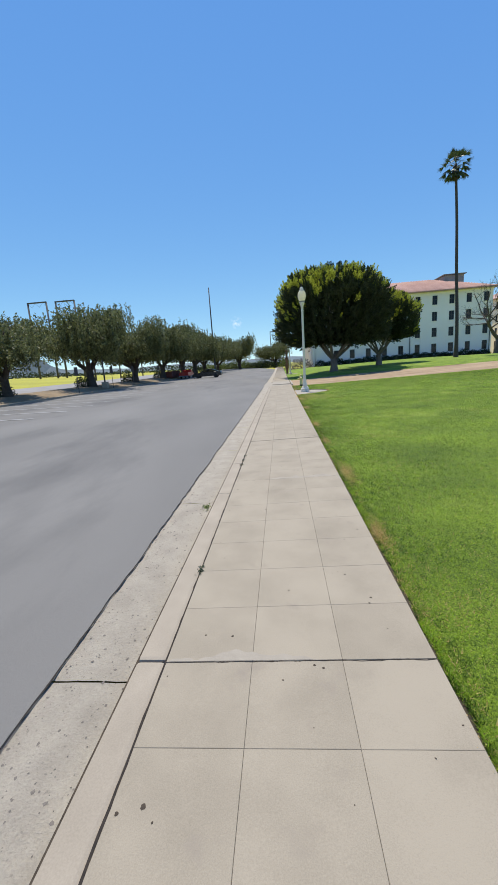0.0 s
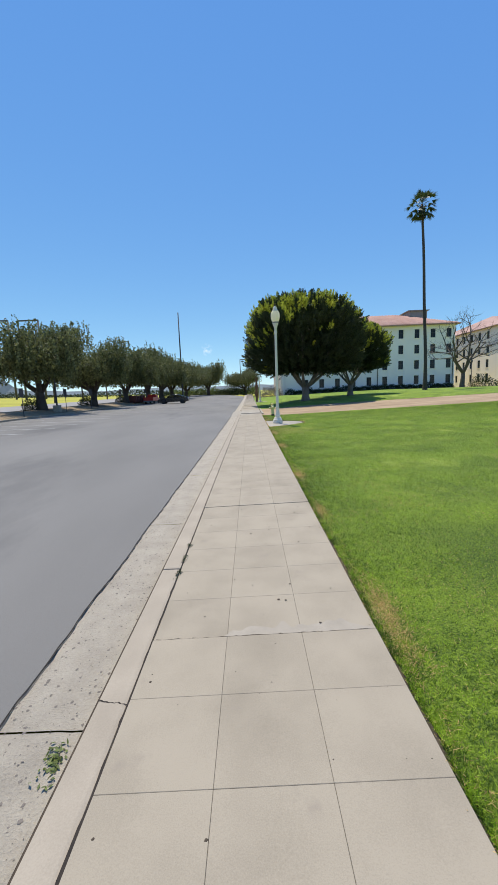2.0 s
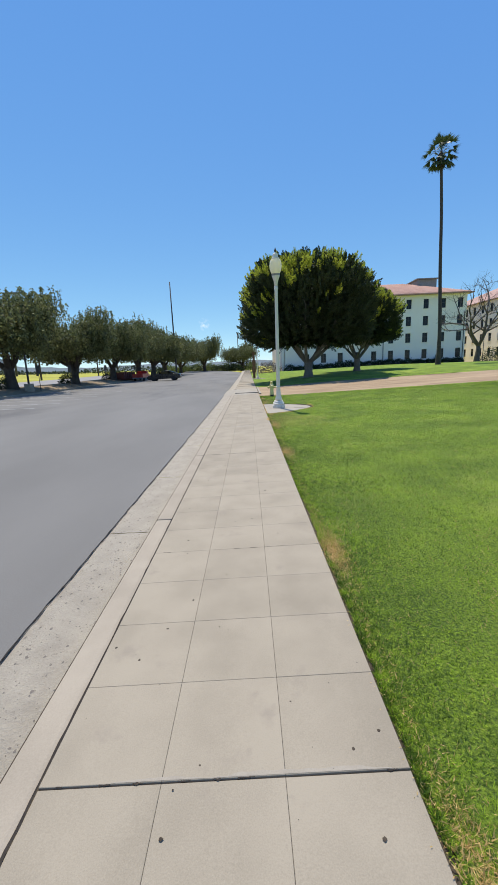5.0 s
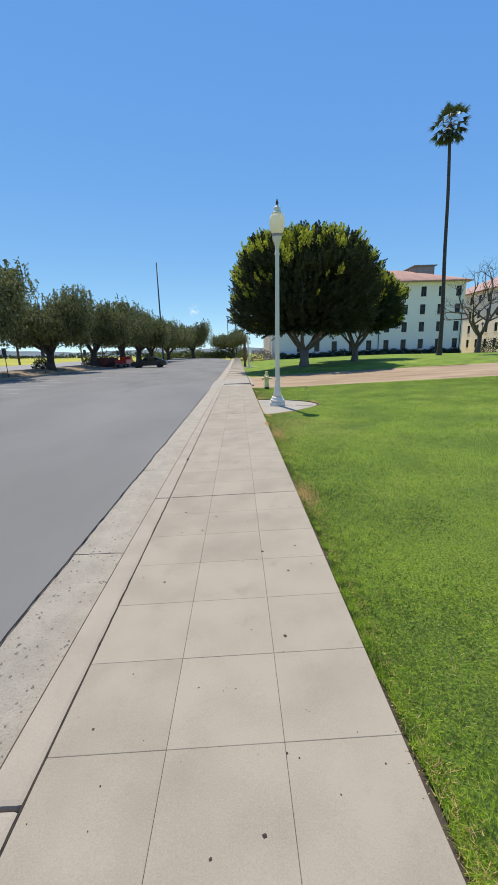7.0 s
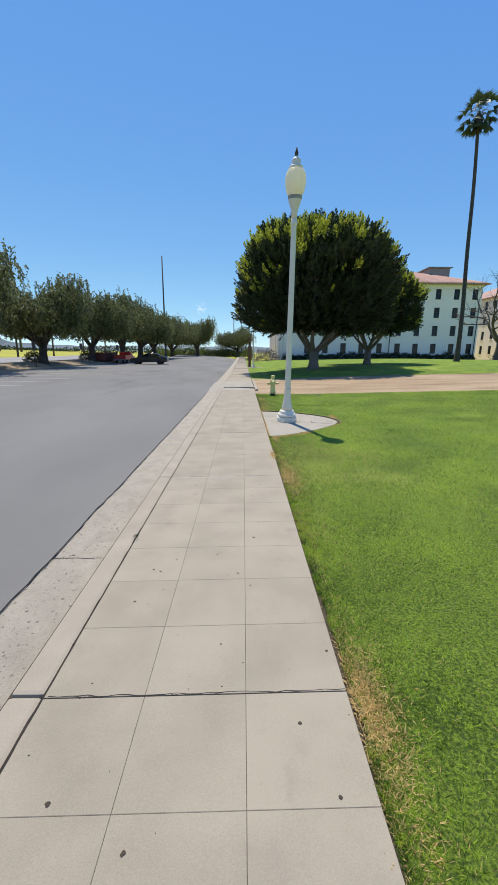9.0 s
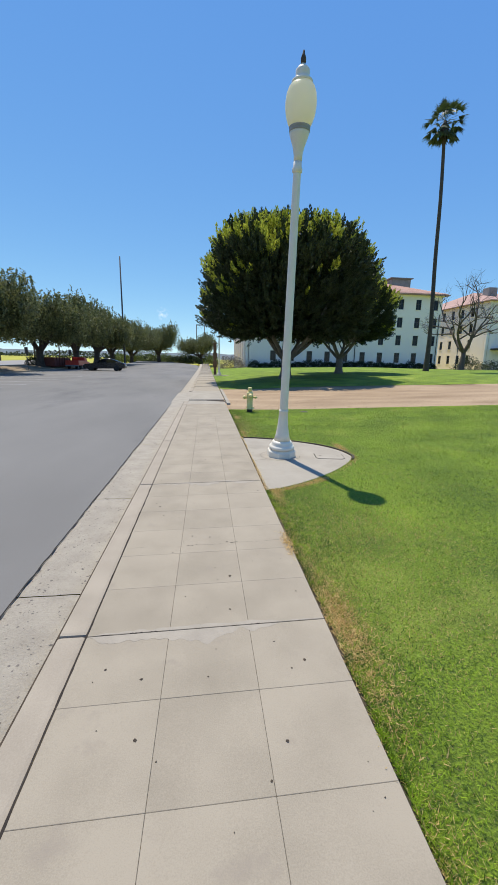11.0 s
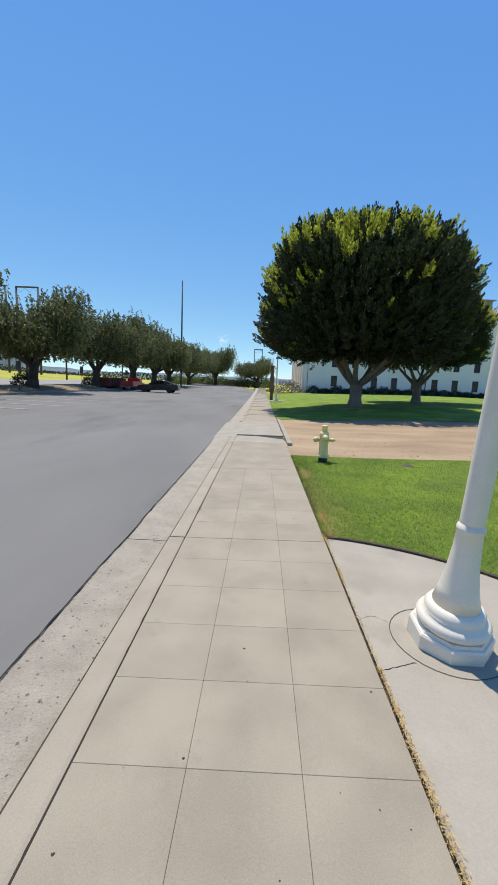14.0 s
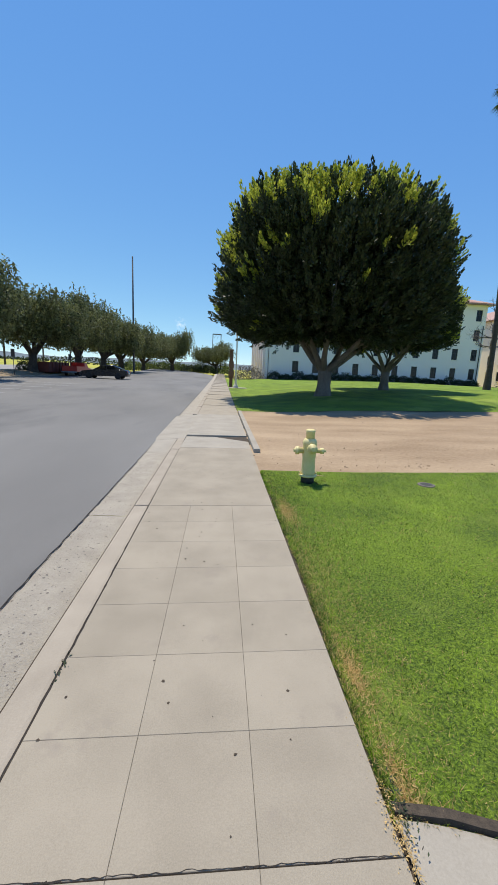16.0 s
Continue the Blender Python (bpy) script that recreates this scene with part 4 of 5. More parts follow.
# ---- vehicles ----
def wheel(parent, x, y, r=0.33, w=0.22):
    tyre = part("wheel", lathe([(r * 0.62, 0), (r * 0.93, 0.0), (r, 0.03), (r, w - 0.03), (r * 0.93, w), (r * 0.62, w)], 24), TYRE, parent)
    tyre.matrix_basis = pose(x, y, r, 90, 0, 0)
    bm = lathe([(r * 0.61, 0.02), (r * 0.61, w - 0.02), (r * 0.5, w - 0.03), (r * 0.12, w - 0.01)], 20)
    part("rim", bm, RIM, tyre)


def profile_body(name, outline, y0, y1, mat, parent, tuck=0.12, label=""):
    """A side outline pulled across the width, drawn in at the edges."""
    bm = bmesh.new()
    cx = sum(p[0] for p in outline) / len(outline)
    cz = sum(p[1] for p in outline) / len(outline)
    rings = []
    for y, s in ((y0, 1 - tuck), (y0 + 0.10, 1 - tuck * 0.35), (y0 + 0.3, 1.0), (y1 - 0.3, 1.0), (y1 - 0.10, 1 - tuck * 0.35), (y1, 1 - tuck)):
        rings.append([bm.verts.new((cx + (x - cx) * (0.5 + 0.5 * s), y, cz + (z - cz) * s)) for x, z in outline])
    n = len(outline)
    for a, b in zip(rings, rings[1:]):
        for i in range(n):
            f = bm.faces.new((a[i], a[(i + 1) % n], b[(i + 1) % n], b[i]))
            f.smooth = True
    bm.faces.new(list(reversed(rings[0])))
    bm.faces.new(rings[-1])
    bmesh.ops.recalc_face_normals(bm, faces=bm.faces)
    return part(name, bm, mat, parent, label)


car = thing("sedan", "shiny black sedan parked across the stall", "car", pose(-12.2, 65.6, road_z(-12.2, 65.6) + 0.006) @ Matrix.Scale(1.08, 4))
low = [(-2.42, 0.36), (-2.40, 0.62), (-2.2, 0.76), (-1.3, 0.90), (-1.0, 0.93), (1.5, 0.99), (2.2, 0.97), (2.36, 0.85), (2.40, 0.5), (2.3, 0.30), (-2.2, 0.24)]
profile_body("body", low, -0.91, 0.91, CAR_PAINT, car, 0.10)
cab = [(-1.15, 0.90), (-0.35, 1.34), (0.2, 1.44), (0.9, 1.42), (1.85, 1.02), (1.6, 0.9)]
profile_body("cabin", cab, -0.78, 0.78, CAR_PAINT, car, 0.18)
for y in (-0.775, 0.765):
    bm = bmesh.new()
    for q in (((-0.85, 0.98), (-0.28, 1.30), (0.22, 1.37), (0.24, 0.99)), ((0.30, 0.99), (0.30, 1.37), (0.85, 1.35), (1.45, 1.06), (1.3, 1.0))):
        a = [bm.verts.new((x, y - 0.035, z)) for x, z in q]
        b = [bm.verts.new((x, y + 0.045, z)) for x, z in q]
        bm.faces.new(a), bm.faces.new(list(reversed(b)))
        for i in range(len(q)):
            bm.faces.new((a[i], b[i], b[(i + 1) % len(q)], a[(i + 1) % len(q)]))
    part("side_window", bm, CAR_GLASS, car, "dark tinted glass")
for x in (-1.48, 1.42):
    for y in (-0.70, 0.92):
        wheel(car, x, y)
for y in (-0.7, 0.5):
    part("tail_light", boxes((2.28, 2.39, y, y + 0.25, 0.72, 0.86), bevel=0.02), RED, car)
    part("headlight", boxes((-2.38, -2.25, y, y + 0.25, 0.62, 0.72), bevel=0.02), WHITE, car)
part("number_plate", boxes((2.385, 2.405, -0.2, 0.2, 0.55, 0.68)), WHITE, car)
for y in (-1.02, 0.86):
    part("mirror", boxes((-0.75, -0.6, y, y + 0.16, 0.98, 1.1), bevel=0.03), CAR_PAINT, car)

truck = thing("pickup_truck", "red pickup truck with grey bumper nosed into the stall", "truck", pose(-17.2, 70.6, road_z(-17.2, 70.6) + 0.006, 0, 0, -90) @ Matrix.Scale(0.92, 4))
part("bed", boxes((-0.2, 2.6, -0.95, -0.85, 0.55, 1.25), (-0.2, 2.6, 0.85, 0.95, 0.55, 1.25), (-0.2, 2.6, -0.845, 0.845, 0.55, 0.65), bevel=0.02), RED, truck)
part("tailgate", boxes((2.605, 2.68, -0.92, 0.92, 0.6, 1.27), bevel=0.02), RED, truck)
part("bumper", boxes((2.69, 2.85, -0.95, 0.95, 0.42, 0.6), bevel=0.03), STEEL, truck, "grey steel bumper")
profile_body("cab", [(-2.7, 0.5), (-2.7, 1.0), (-1.6, 1.1), (-1.1, 1.72), (-0.25, 1.75), (-0.22, 0.5)], -0.94, 0.94, RED, truck, 0.08)
part("side_window", boxes((-1.15, -0.4, -0.95, -0.90, 1.15, 1.6), bevel=0.02), CAR_GLASS, truck)
for x in (-1.9, 1.5):
    for y in (-0.72, 0.94):
        wheel(truck, x, y, 0.37, 0.24)

skip = thing("skip_container", "long low rust-red steel skip under the trees", "container", pose(-20.0, 70.0, island_z(-20.0, 70) - 0.03))
part("shell", boxes((-0.9, -0.82, -3.0, 3.0, 0.1, 1.25), (0.82, 0.9, -3.0, 3.0, 0.1, 1.25), (-0.815, 0.815, -3.0, -2.92, 0.1, 1.25), (-0.815, 0.815, 2.92, 3.0, 0.1, 1.25), (-0.815, 0.815, -2.915, 2.915, 0.1, 0.2)), RUST, skip)
for i in range(7):
    part("rib", boxes((0.905, 0.98, -2.95 + 0.97 * i, -2.85 + 0.97 * i, 0.1, 1.22)), RUST, skip)
part("skid", boxes((-0.6, -0.4, -2.8, 2.8, 0, 0.095), (0.4, 0.6, -2.8, 2.8, 0, 0.095)), RUST, skip)


# ---- poles and posts ----
def pole_thing(name, label, category, x, y, z, h, r0, r1, mat, group=""):
    t = thing(name, label, category, pose(x, y, z), group)
    part("shaft", lathe([(r0, -0.3), (r0, 0.0), ((r0 + r1) / 2, h / 2), (r1, h)], 12), mat, t)
    return t


mast = pole_thing("mast", "tall thin dark steel mast", "pole", -16.1, 97.0, 0.3, 21.3, 0.20, 0.12, POLE)
part("base_plate", boxes((-0.35, 0.35, -0.35, 0.35, 0.0, 0.06)), POLE, mast)
for i, (x, y) in enumerate(((-48, 96), (-48, 112), (-48, 131), (-48, 150))):
    p = pole_thing("utility_pole", "slim dark timber utility pole in the field", "pole", x, y, earth_z(x, y), 11, 0.22, 0.15, DARK_BARK, "utility poles")
    part("cross_arm", boxes((-1.1, 1.1, -0.26, -0.16, 10.2, 10.36)), DARK_BARK, p)


def portal_tower(x, y, z, w, h, r):
    t = thing("power_portal", "dark steel portal frame of a power line", "pylon", pose(x, y, z), "power portals")
    for sx in (-w / 2, w / 2):
        part("leg", lathe([(r * 1.2, -0.3), (r, h)], 10), POLE, t).matrix_basis = pose(sx, 0, 0)
    part("beam", boxes((-w / 2 - 0.2, w / 2 + 0.2, -r, r, h, h + 0.6), bevel=0.1), POLE, t)
    bm = bmesh.new()
    for i in range(5):
        a = -w / 2 + w * i / 5
        tube(bm, [(a, 0, h - 2.0 if i % 2 else h), (a + w / 5, 0, h if i % 2 else h - 2.0)], [0.04, 0.04], 5)
    part("bracing", bm, POLE, t)


portal_tower(-107.0, 193.0, earth_z(-107, 193), 10.0, 38.2, 0.42)
portal_tower(-122.0, 193.0, earth_z(-122, 193), 10.0, 38.2, 0.42)
portal_tower(-2.5, 260, 1.0, 5.0, 22.0, 0.22)

yard_lamp = pole_thing("yard_lamp", "slim dark lamp post beside the building corner", "lamp post", 47.0, 81.0, lawn_z(47.0, 81.0), 5.0, 0.07, 0.05, POLE)
part("lantern", lathe([(0.09, 5.0), (0.17, 5.1), (0.19, 5.35), (0.12, 5.5), (0.03, 5.6)], 12), POLE, yard_lamp)

bollard = thing("utility_post", "dark post on a grey concrete footing", "post", pose(-19.6, 41.0, island_z(-19.6, 41) - 0.03))
part("footing", boxes((-0.3, 0.3, -0.3, 0.3, 0, 0.75), bevel=0.03), KERB, bollard)
part("shaft", lathe([(0.09, 0.75), (0.07, 4.6)], 10), POLE, bollard)
sign = thing("parking_sign", "small dark sign on a thin post", "sign", pose(-19.2, 42.2, island_z(-19.2, 42.2) - 0.03))
part("post", lathe([(0.03, -0.2), (0.03, 2.5)], 8), POLE, sign)
part("plate", boxes((-0.18, 0.18, -0.05, -0.032, 1.75, 2.5), bevel=0.005), POLE, sign)
for i, y in enumerate((34.5, 49.0, 60.0, 74)):
    s2 = copy_thing(sign, pose(-19.3, y, island_z(-19.3, y) - 0.03))

# ---- hills ----
def ridge(name, x0, x1, y, peaks, base):
    bm = bmesh.new()
    n = 60
    top, low, back = [], [], []
    for i in range(n + 1):
        x = x0 + (x1 - x0) * i / n
        h = base + sum(a * math.exp(-((x - c) / w) ** 2) for c, w, a in peaks) + 6 * noise.noise(Vector((x * 0.01, 0, 0)))
        low.append(bm.verts.new((x, y - 120, -2)))
        top.append(bm.verts.new((x, y, max(h, 0))))
        back.append(bm.verts.new((x, y + 200, -2)))
    for i in range(n):
        bm.faces.new((low[i], low[i + 1], top[i + 1], top[i]))
        bm.faces.new((top[i], top[i + 1], back[i + 1], back[i]))
    tagged(part(name, bm, HILL_HAZE), "hills on the horizon with blue-grey haze in their colour", "hills", kind="structure")


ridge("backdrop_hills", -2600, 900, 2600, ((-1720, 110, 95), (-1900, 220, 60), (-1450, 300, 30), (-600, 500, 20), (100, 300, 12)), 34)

# ---- driveway crossing ----
def wedge(name, corners, mat, label):
    """A slab from its four top corners, 0.15 m deep."""
    bm = bmesh.new()
    t = [bm.verts.new(c) for c in corners]
    b = [bm.verts.new((c[0], c[1], c[2] - 0.15)) for c in corners]
    bm.faces.new(t)
    for i in range(4):
        bm.faces.new((b[i], b[(i + 1) % 4], t[(i + 1) % 4], t[i]))
    bmesh.ops.recalc_face_normals(bm, faces=bm.faces)
    tagged(part(name, bm, mat), label, "pavement", kind="structure")


wedge("walk_slab", ((0.0, 25.486, -0.0152), (1.524, 25.486, 0.0152), (1.524, 29.046, 0.006), (0.0, 29.046, -0.006)), CONCRETE, "long plain concrete slab of the pavement")
wedge("ramp_slab", ((0.0, 29.055, -0.004), (1.53, 29.055, 0.004), (1.53, 30.58, -0.022), (0.0, 30.58, -0.03)), PAD, "pale concrete slab dipping at the driveway")
wedge("driveway_slab", ((0.0, 30.595, 0.012), (1.53, 30.595, 0.02), (1.53, 35.18, 0.03), (0.0, 35.18, 0.022)), PAD, "raised pale concrete slab across the driveway")
wedge("apron_ramp", ((-0.77, 28.91, -0.125), (-0.181, 28.91, -0.122), (-0.181, 30.3, -0.042), (-0.77, 30.3, -0.105)), PAD, "pale concrete ramp beside the gutter")
wedge("kerb_end", ((-0.18, 28.905, -0.017), (-0.007, 28.905, -0.015), (-0.007, 30.3, -0.018), (-0.18, 30.3, -0.04)), KERB, "kerb running down into the driveway")
wedge("driveway_apron", ((-0.77, 30.31, -0.105), (-0.007, 30.31, -0.02), (-0.007, 35.08, 0.01), (-0.77, 35.08, -0.07)), PAD, "pale concrete apron ramping up from the street")
tagged(part("kerb_side", boxes((1.56, 1.70, 28.7, 36.5, -0.25, 0.075), bevel=0.025), PAD), "low concrete kerb edging the dirt track", "kerb", kind="structure")

# cover plate in the pad
cover = thing("handhole_cover", "flat concrete cover plate set in the pad", "cover", pose(2.99, 20.38, 0.006, 0, 0, -8))
def rounded_plate(w, d, cut, z0, z1):
    """A flat plate with its corners cut off."""
    bm = bmesh.new()
    pts = [(-w + cut, -d), (w - cut, -d), (w, -d + cut), (w, d - cut), (w - cut, d), (-w + cut, d), (-w, d - cut), (-w, -d + cut)]
    low = [bm.verts.new((x, y, z0)) for x, y in pts]
    top = [bm.verts.new((x, y, z1)) for x, y in pts]
    bm.faces.new(top)
    for i in range(8):
        bm.faces.new((low[i], low[(i + 1) % 8], top[(i + 1) % 8], top[i]))
    return bm


part("rim", rounded_plate(0.262, 0.222, 0.06, -0.01, 0.001), SOIL, cover)
part("plate", rounded_plate(0.25, 0.21, 0.055, -0.01, 0.005), PAD, cover)
for sx in (-0.16, 0.16):
    part("lift_slot", boxes((sx - 0.02, sx + 0.02, -0.008, 0.008, 0.0052, 0.0065)), SOIL, cover)
ring = bmesh.new()
for i in range(26):
    a0, a1 = 2 * math.pi * i / 32 + 1.0, 2 * math.pi * (i + 1) / 32 + 1.0
    q = [ring.verts.new((2.09 + r * math.cos(a), 20.46 + r * math.sin(a), 0.0075)) for r, a in ((0.355, a0), (0.360, a0), (0.360, a1), (0.355, a1))]
    ring.faces.new(q)
tagged(part("footing_joint", ring, SOIL), "thin joint round the lamp's footing", "joint", kind="structure")

# ---- cracks, weeds, litter ----
def crack(points, width, name="crack", height=None):
    """A thin uneven dark line on the concrete."""
    bm = bmesh.new()
    prev = None
    for (x, y), nxt in zip(points, points[1:] + points[-1:]):
        w = width * random.uniform(0.4, 1.4)
        d = Vector((nxt[0] - x, nxt[1] - y, 0))
        s = Vector((-d.y, d.x, 0)).normalized() * w if d.length else Vector((0, w, 0))
        z = 0.0014 + 0.02 * (min(x, 1.6) - 0.762) + (0.0 if x < 1.545 else -0.0127)
        z = height(x, y) if height else z
        pair = (bm.verts.new((x + s.x, y + s.y, z)), bm.verts.new((x - s.x, y - s.y, z)))
        if prev:
            bm.faces.new((prev[0], pair[0], pair[1], prev[1]))
        prev = pair
    tagged(part(name, bm, CRACK), "fine dark crack across the concrete", "crack", kind="structure")


random.seed(9)
for a, b, w in ((0, 14, 0.0007), (16, 34, 0.0005), (36, 41, 0.0022), (41, 60, 0.0006), (63, 69, 0.0026), (69, 84, 0.0005), (85, 101, 0.0008)):
    crack([(0.02 + 0.015 * i, 17.12 + 0.05 * noise.noise(Vector((i * 0.05, 3, 0))) + 0.014 * noise.noise(Vector((i * 0.4, 7, 0))) + random.uniform(-0.003, 0.003)) for i in range(a, b)], w)
crack([(0.01 + 0.02 * i, 21.988 + 0.005 * noise.noise(Vector((i * 0.3, 0, 0))) + random.uniform(-0.003, 0.003)) for i in range(76)], 0.0015)
crack([(0.02 + 0.05 * i, 12.49 + random.uniform(-0.006, 0.006)) for i in range(31)], 0.002)
crack([(0.02 + 0.05 * i, -0.02 + random.uniform(-0.008, 0.008)) for i in range(31)], 0.002)
crack([(0.02 + 0.05 * i, 3.48 + random.uniform(-0.008, 0.008)) for i in range(31)], 0.002)
crack([(1.55 + 0.014 * i, 20.13 + 0.005 * i + random.uniform(-0.005, 0.005)) for i in range(19)], 0.0032)
crack([(1.55 + 0.026 * i, 20.62 + 0.06 * math.sin(i * 0.4) + random.uniform(-0.006, 0.006)) for i in range(9)], 0.0014)
crack([(-0.004 + random.uniform(-0.003, 0.003), -3 + 0.08 * i) for i in range(400)], 0.0055, "kerb_joint")

def joint_chips(y, count, seed):
    """Broken dark nicks along a wide joint."""
    g = random.Random(seed)
    for i in range(count):
        x, ln = g.uniform(0.03, 1.48), g.uniform(0.015, 0.07)
        crack([(x + ln * k / 9, y + g.uniform(-0.004, 0.004)) for k in range(10)], g.uniform(0.0012, 0.0042), "joint_chip")


for i, k in enumerate(JOINTS[1:]):
    joint_chips(k * ROW + LIFT + 0.003, 9, 300 + i)

crack([(-0.178 + 0.009 * i, 2.98 - 0.03 * i / 19 + 0.012 * noise.noise(Vector((i * 0.35, 5, 0)))) for i in range(20)], 0.0035, "kerb_crack", lambda x, y: -0.0145)

lit = bmesh.new()
rr = random.Random(21)
for i in range(420):
    x, y = rr.uniform(0.03, 1.5), rr.uniform(-2.5, 27)
    s = rr.choice((0.002, 0.002, 0.003, 0.004, 0.005, 0.009))
    z = 0.02 * (x - 0.762)
    a = rr.uniform(0, 6.28)
    pts = [lit.verts.new((x + s * rr.uniform(0.6, 1.3) * math.cos(a + k), y + s * rr.uniform(0.6, 1.3) * math.sin(a + k), z + 0.0022)) for k in (0, 0.9, 1.9, 2.8, 3.8, 4.9)]
    top = lit.verts.new((x, y, z + 0.002 + s * 0.35))
    for k in range(6):
        lit.faces.new((pts[k], pts[(k + 1) % 6], top))
tagged(part("litter_specks", lit, SOIL), "dark specks of grit and old gum", "litter", kind="stuff")

# flat old gum spots, dark and round-edged
rr = random.Random(63)
gum = bmesh.new()
for i in range(90):
    x, y, r = rr.uniform(0.05, 1.46), rr.uniform(-2, 30), rr.choice((0.005, 0.006, 0.008, 0.011))
    z = 0.02 * (x - 0.762)
    rim = [gum.verts.new((x + r * rr.uniform(0.7, 1.25) * math.cos(k * 0.628), y + r * rr.uniform(0.7, 1.25) * math.sin(k * 0.628), z + 0.0015)) for k in range(10)]
    mid = gum.verts.new((x, y, z + 0.0035))
    for k in range(10):
        gum.faces.new((rim[k], rim[(k + 1) % 10], mid))
tagged(part("gum_spots", gum, SOIL), "flat grey-brown spots of trodden gum", "litter", kind="stuff")

# ---- grass ----
def blade_mesh(name, base, along, across):
    """Grass blades: a triangle each."""
    n = len(base)
    v = np.empty((n, 3, 3))
    v[:, 0], v[:, 1], v[:, 2] = base - across, base + across, base + along
    me = bpy.data.meshes.new(name)
    me.vertices.add(n * 3)
    me.vertices.foreach_set("co", v.ravel())
    me.loops.add(n * 3)
    me.loops.foreach_set("vertex_index", np.arange(n * 3))
    me.polygons.add(n)
    me.polygons.foreach_set("loop_start", np.arange(n) * 3)
    me.update(calc_edges=True)
    return me


def blades(name, mat, x, y, hmin, hmax, wide, seed, lean=0.5, lift=0.0):
    rg = rng(seed)
    n = len(x)
    z = np.array([lawn_z(a, b) for a, b in zip(x, y)]) + lift
    base = np.stack([x, y, z - 0.004], 1)
    along = rg.normal(0, lean, (n, 3))
    along[:, 2] = 1
    along = unit(along) * rg.uniform(hmin, hmax, (n, 1))
    a = rg.uniform(0, 6.28, n)
    across = np.stack([np.cos(a), np.sin(a), 0.5 * np.sin(a * 3)], 1) * wide * (1 + 0.09 * np.maximum(x - 1.6, 0))[:, None] * rg.uniform(0.7, 1.3, (n, 1))
    return part(name, blade_mesh(name, base, along, across), mat)


def off_pad(x, y):
    u = np.minimum(1.0, np.abs(y - PCY) / PAD_Y)
    e = PAD_X * np.where(y < PCY, (1 - u ** 1.3) ** 0.75, (1 - u ** 2.2) ** 0.7)
    return x > PCX + e - 0.012


rg = rng(77)


def lawn_edge(y):
    """The uneven line at which the turf begins, past the dark gap along the pavement."""
    return 1.546 + 0.010 * np.sin(y * 2.3) * np.sin(y * 0.71 + 1) + 0.010 * np.sin(y * 9.1 + 2) * np.sin(y * 5.3)


patches = ((1.63, 3.7, 0.28), (1.60, 6.1, 0.2), (1.585, 12.4, 0.32), (1.63, 18.42, 0.2), (1.61, 15.95, 0.36), (3.42, 21.1, 0.2), (1.60, 22.25, 0.13), (1.65, 25.3, 0.25), (1.60, 22.8, 0.13), (1.60, 8.35, 0.26), (1.58, 1.6, 0.2))
n = 1150000
gx = 1.543 + 17 * rg.random(n) ** 2.3
gy = np.where(gx < 4, rg.uniform(-2.2, 27.2, n), -2.2 + (gx - 4) * 0.9 + rg.random(n) * (29.4 - (gx - 4) * 0.9))
keep = off_pad(gx, gy) & (gx > lawn_edge(gy)) & (np.abs(gx - 2.22) + np.abs(gy - 26.6) > 0.14) & (gy < 27.2)
for a, b, w in patches:
    keep &= np.exp(-((gx - a) / (w * 0.30)) ** 2 - ((gy - b) / w) ** 2) < 0.25 + 0.75 * rg.random(n)
gx, gy = gx[keep], gy[keep]
lawn_grass = blades("grass", BLADES, gx, gy, 0.022, 0.046, 0.0020, 78, 1.2)
lawn_grass.data.materials.append(DRY)
lawn_grass.data.materials.append(DARK_BLADES)
patch = np.array([0.7 * noise.noise(Vector((a * 0.9, b * 0.9, 2.0))) + 0.4 * noise.noise(Vector((a * 3.1, b * 3.1, 5.0))) for a, b in zip(gx, gy)])
fine = np.array([noise.noise(Vector((a * 13.0, b * 13.0, 1.0))) for a, b in zip(gx, gy)])
worn = 0.42 * np.exp(-((gx - 2.3) / 1.0) ** 2 - ((gy - 16.9) / 1.4) ** 2) + 0.35 * np.exp(-((gx - 1.75) / 0.3) ** 2 - ((gy - 23.3) / 1.6) ** 2)
lush = np.exp(-((gy - 12.3) / 1.6) ** 2) + np.exp(-((gy - 5.0) / 1.2) ** 2) * 0.6 + np.exp(-((gy - 23.6) / 2.2) ** 2) * 1.2
pick = rg.random(len(gx))
which = np.where(pick < np.clip(0.10 + 0.5 * (patch - 0.2), 0.05, 0.4) + worn, 1, np.where(pick > 0.58 + 0.7 * patch + 1.3 * fine - 0.2 * lush, 2, 0))
lawn_grass.data.polygons.foreach_set("material_index", which.astype(np.int32))
tagged(lawn_grass, "short mown green grass", "grass", kind="stuff")
# dry thatch at the pavement edge and in patches
dx, dy = [rg.normal(1.615, 0.025, 4500)], [rg.uniform(-2, 27.1, 4500)]
for a, b, s in patches:
    m = int(3400 * (s / 0.3) ** 1.6)
    dx.append(rg.normal(a + 0.03, s * 0.22, m)), dy.append(rg.normal(b, s * 0.95, m))
pa = rg.uniform(-1.5, 1.5, 5200)
pa = pa[np.sin(pa * 3.1 + 1.0) + rg.normal(0, 0.5, len(pa)) > -0.3]
py = PCY + (PAD_Y + 0.02) * np.sin(pa)
dx.append(PCX + np.array([pad_edge(v) for v in py]) + 0.02 + np.abs(rg.normal(0, 0.05, len(pa))))
dy.append(py + rg.normal(0, 0.03, len(pa)))
ny = rg.uniform(18.58, 19.15, 2600)
dx.append(PCX + np.array([pad_edge(v) for v in ny]) + 0.01 + np.abs(rg.normal(0, 0.07, 2600)))
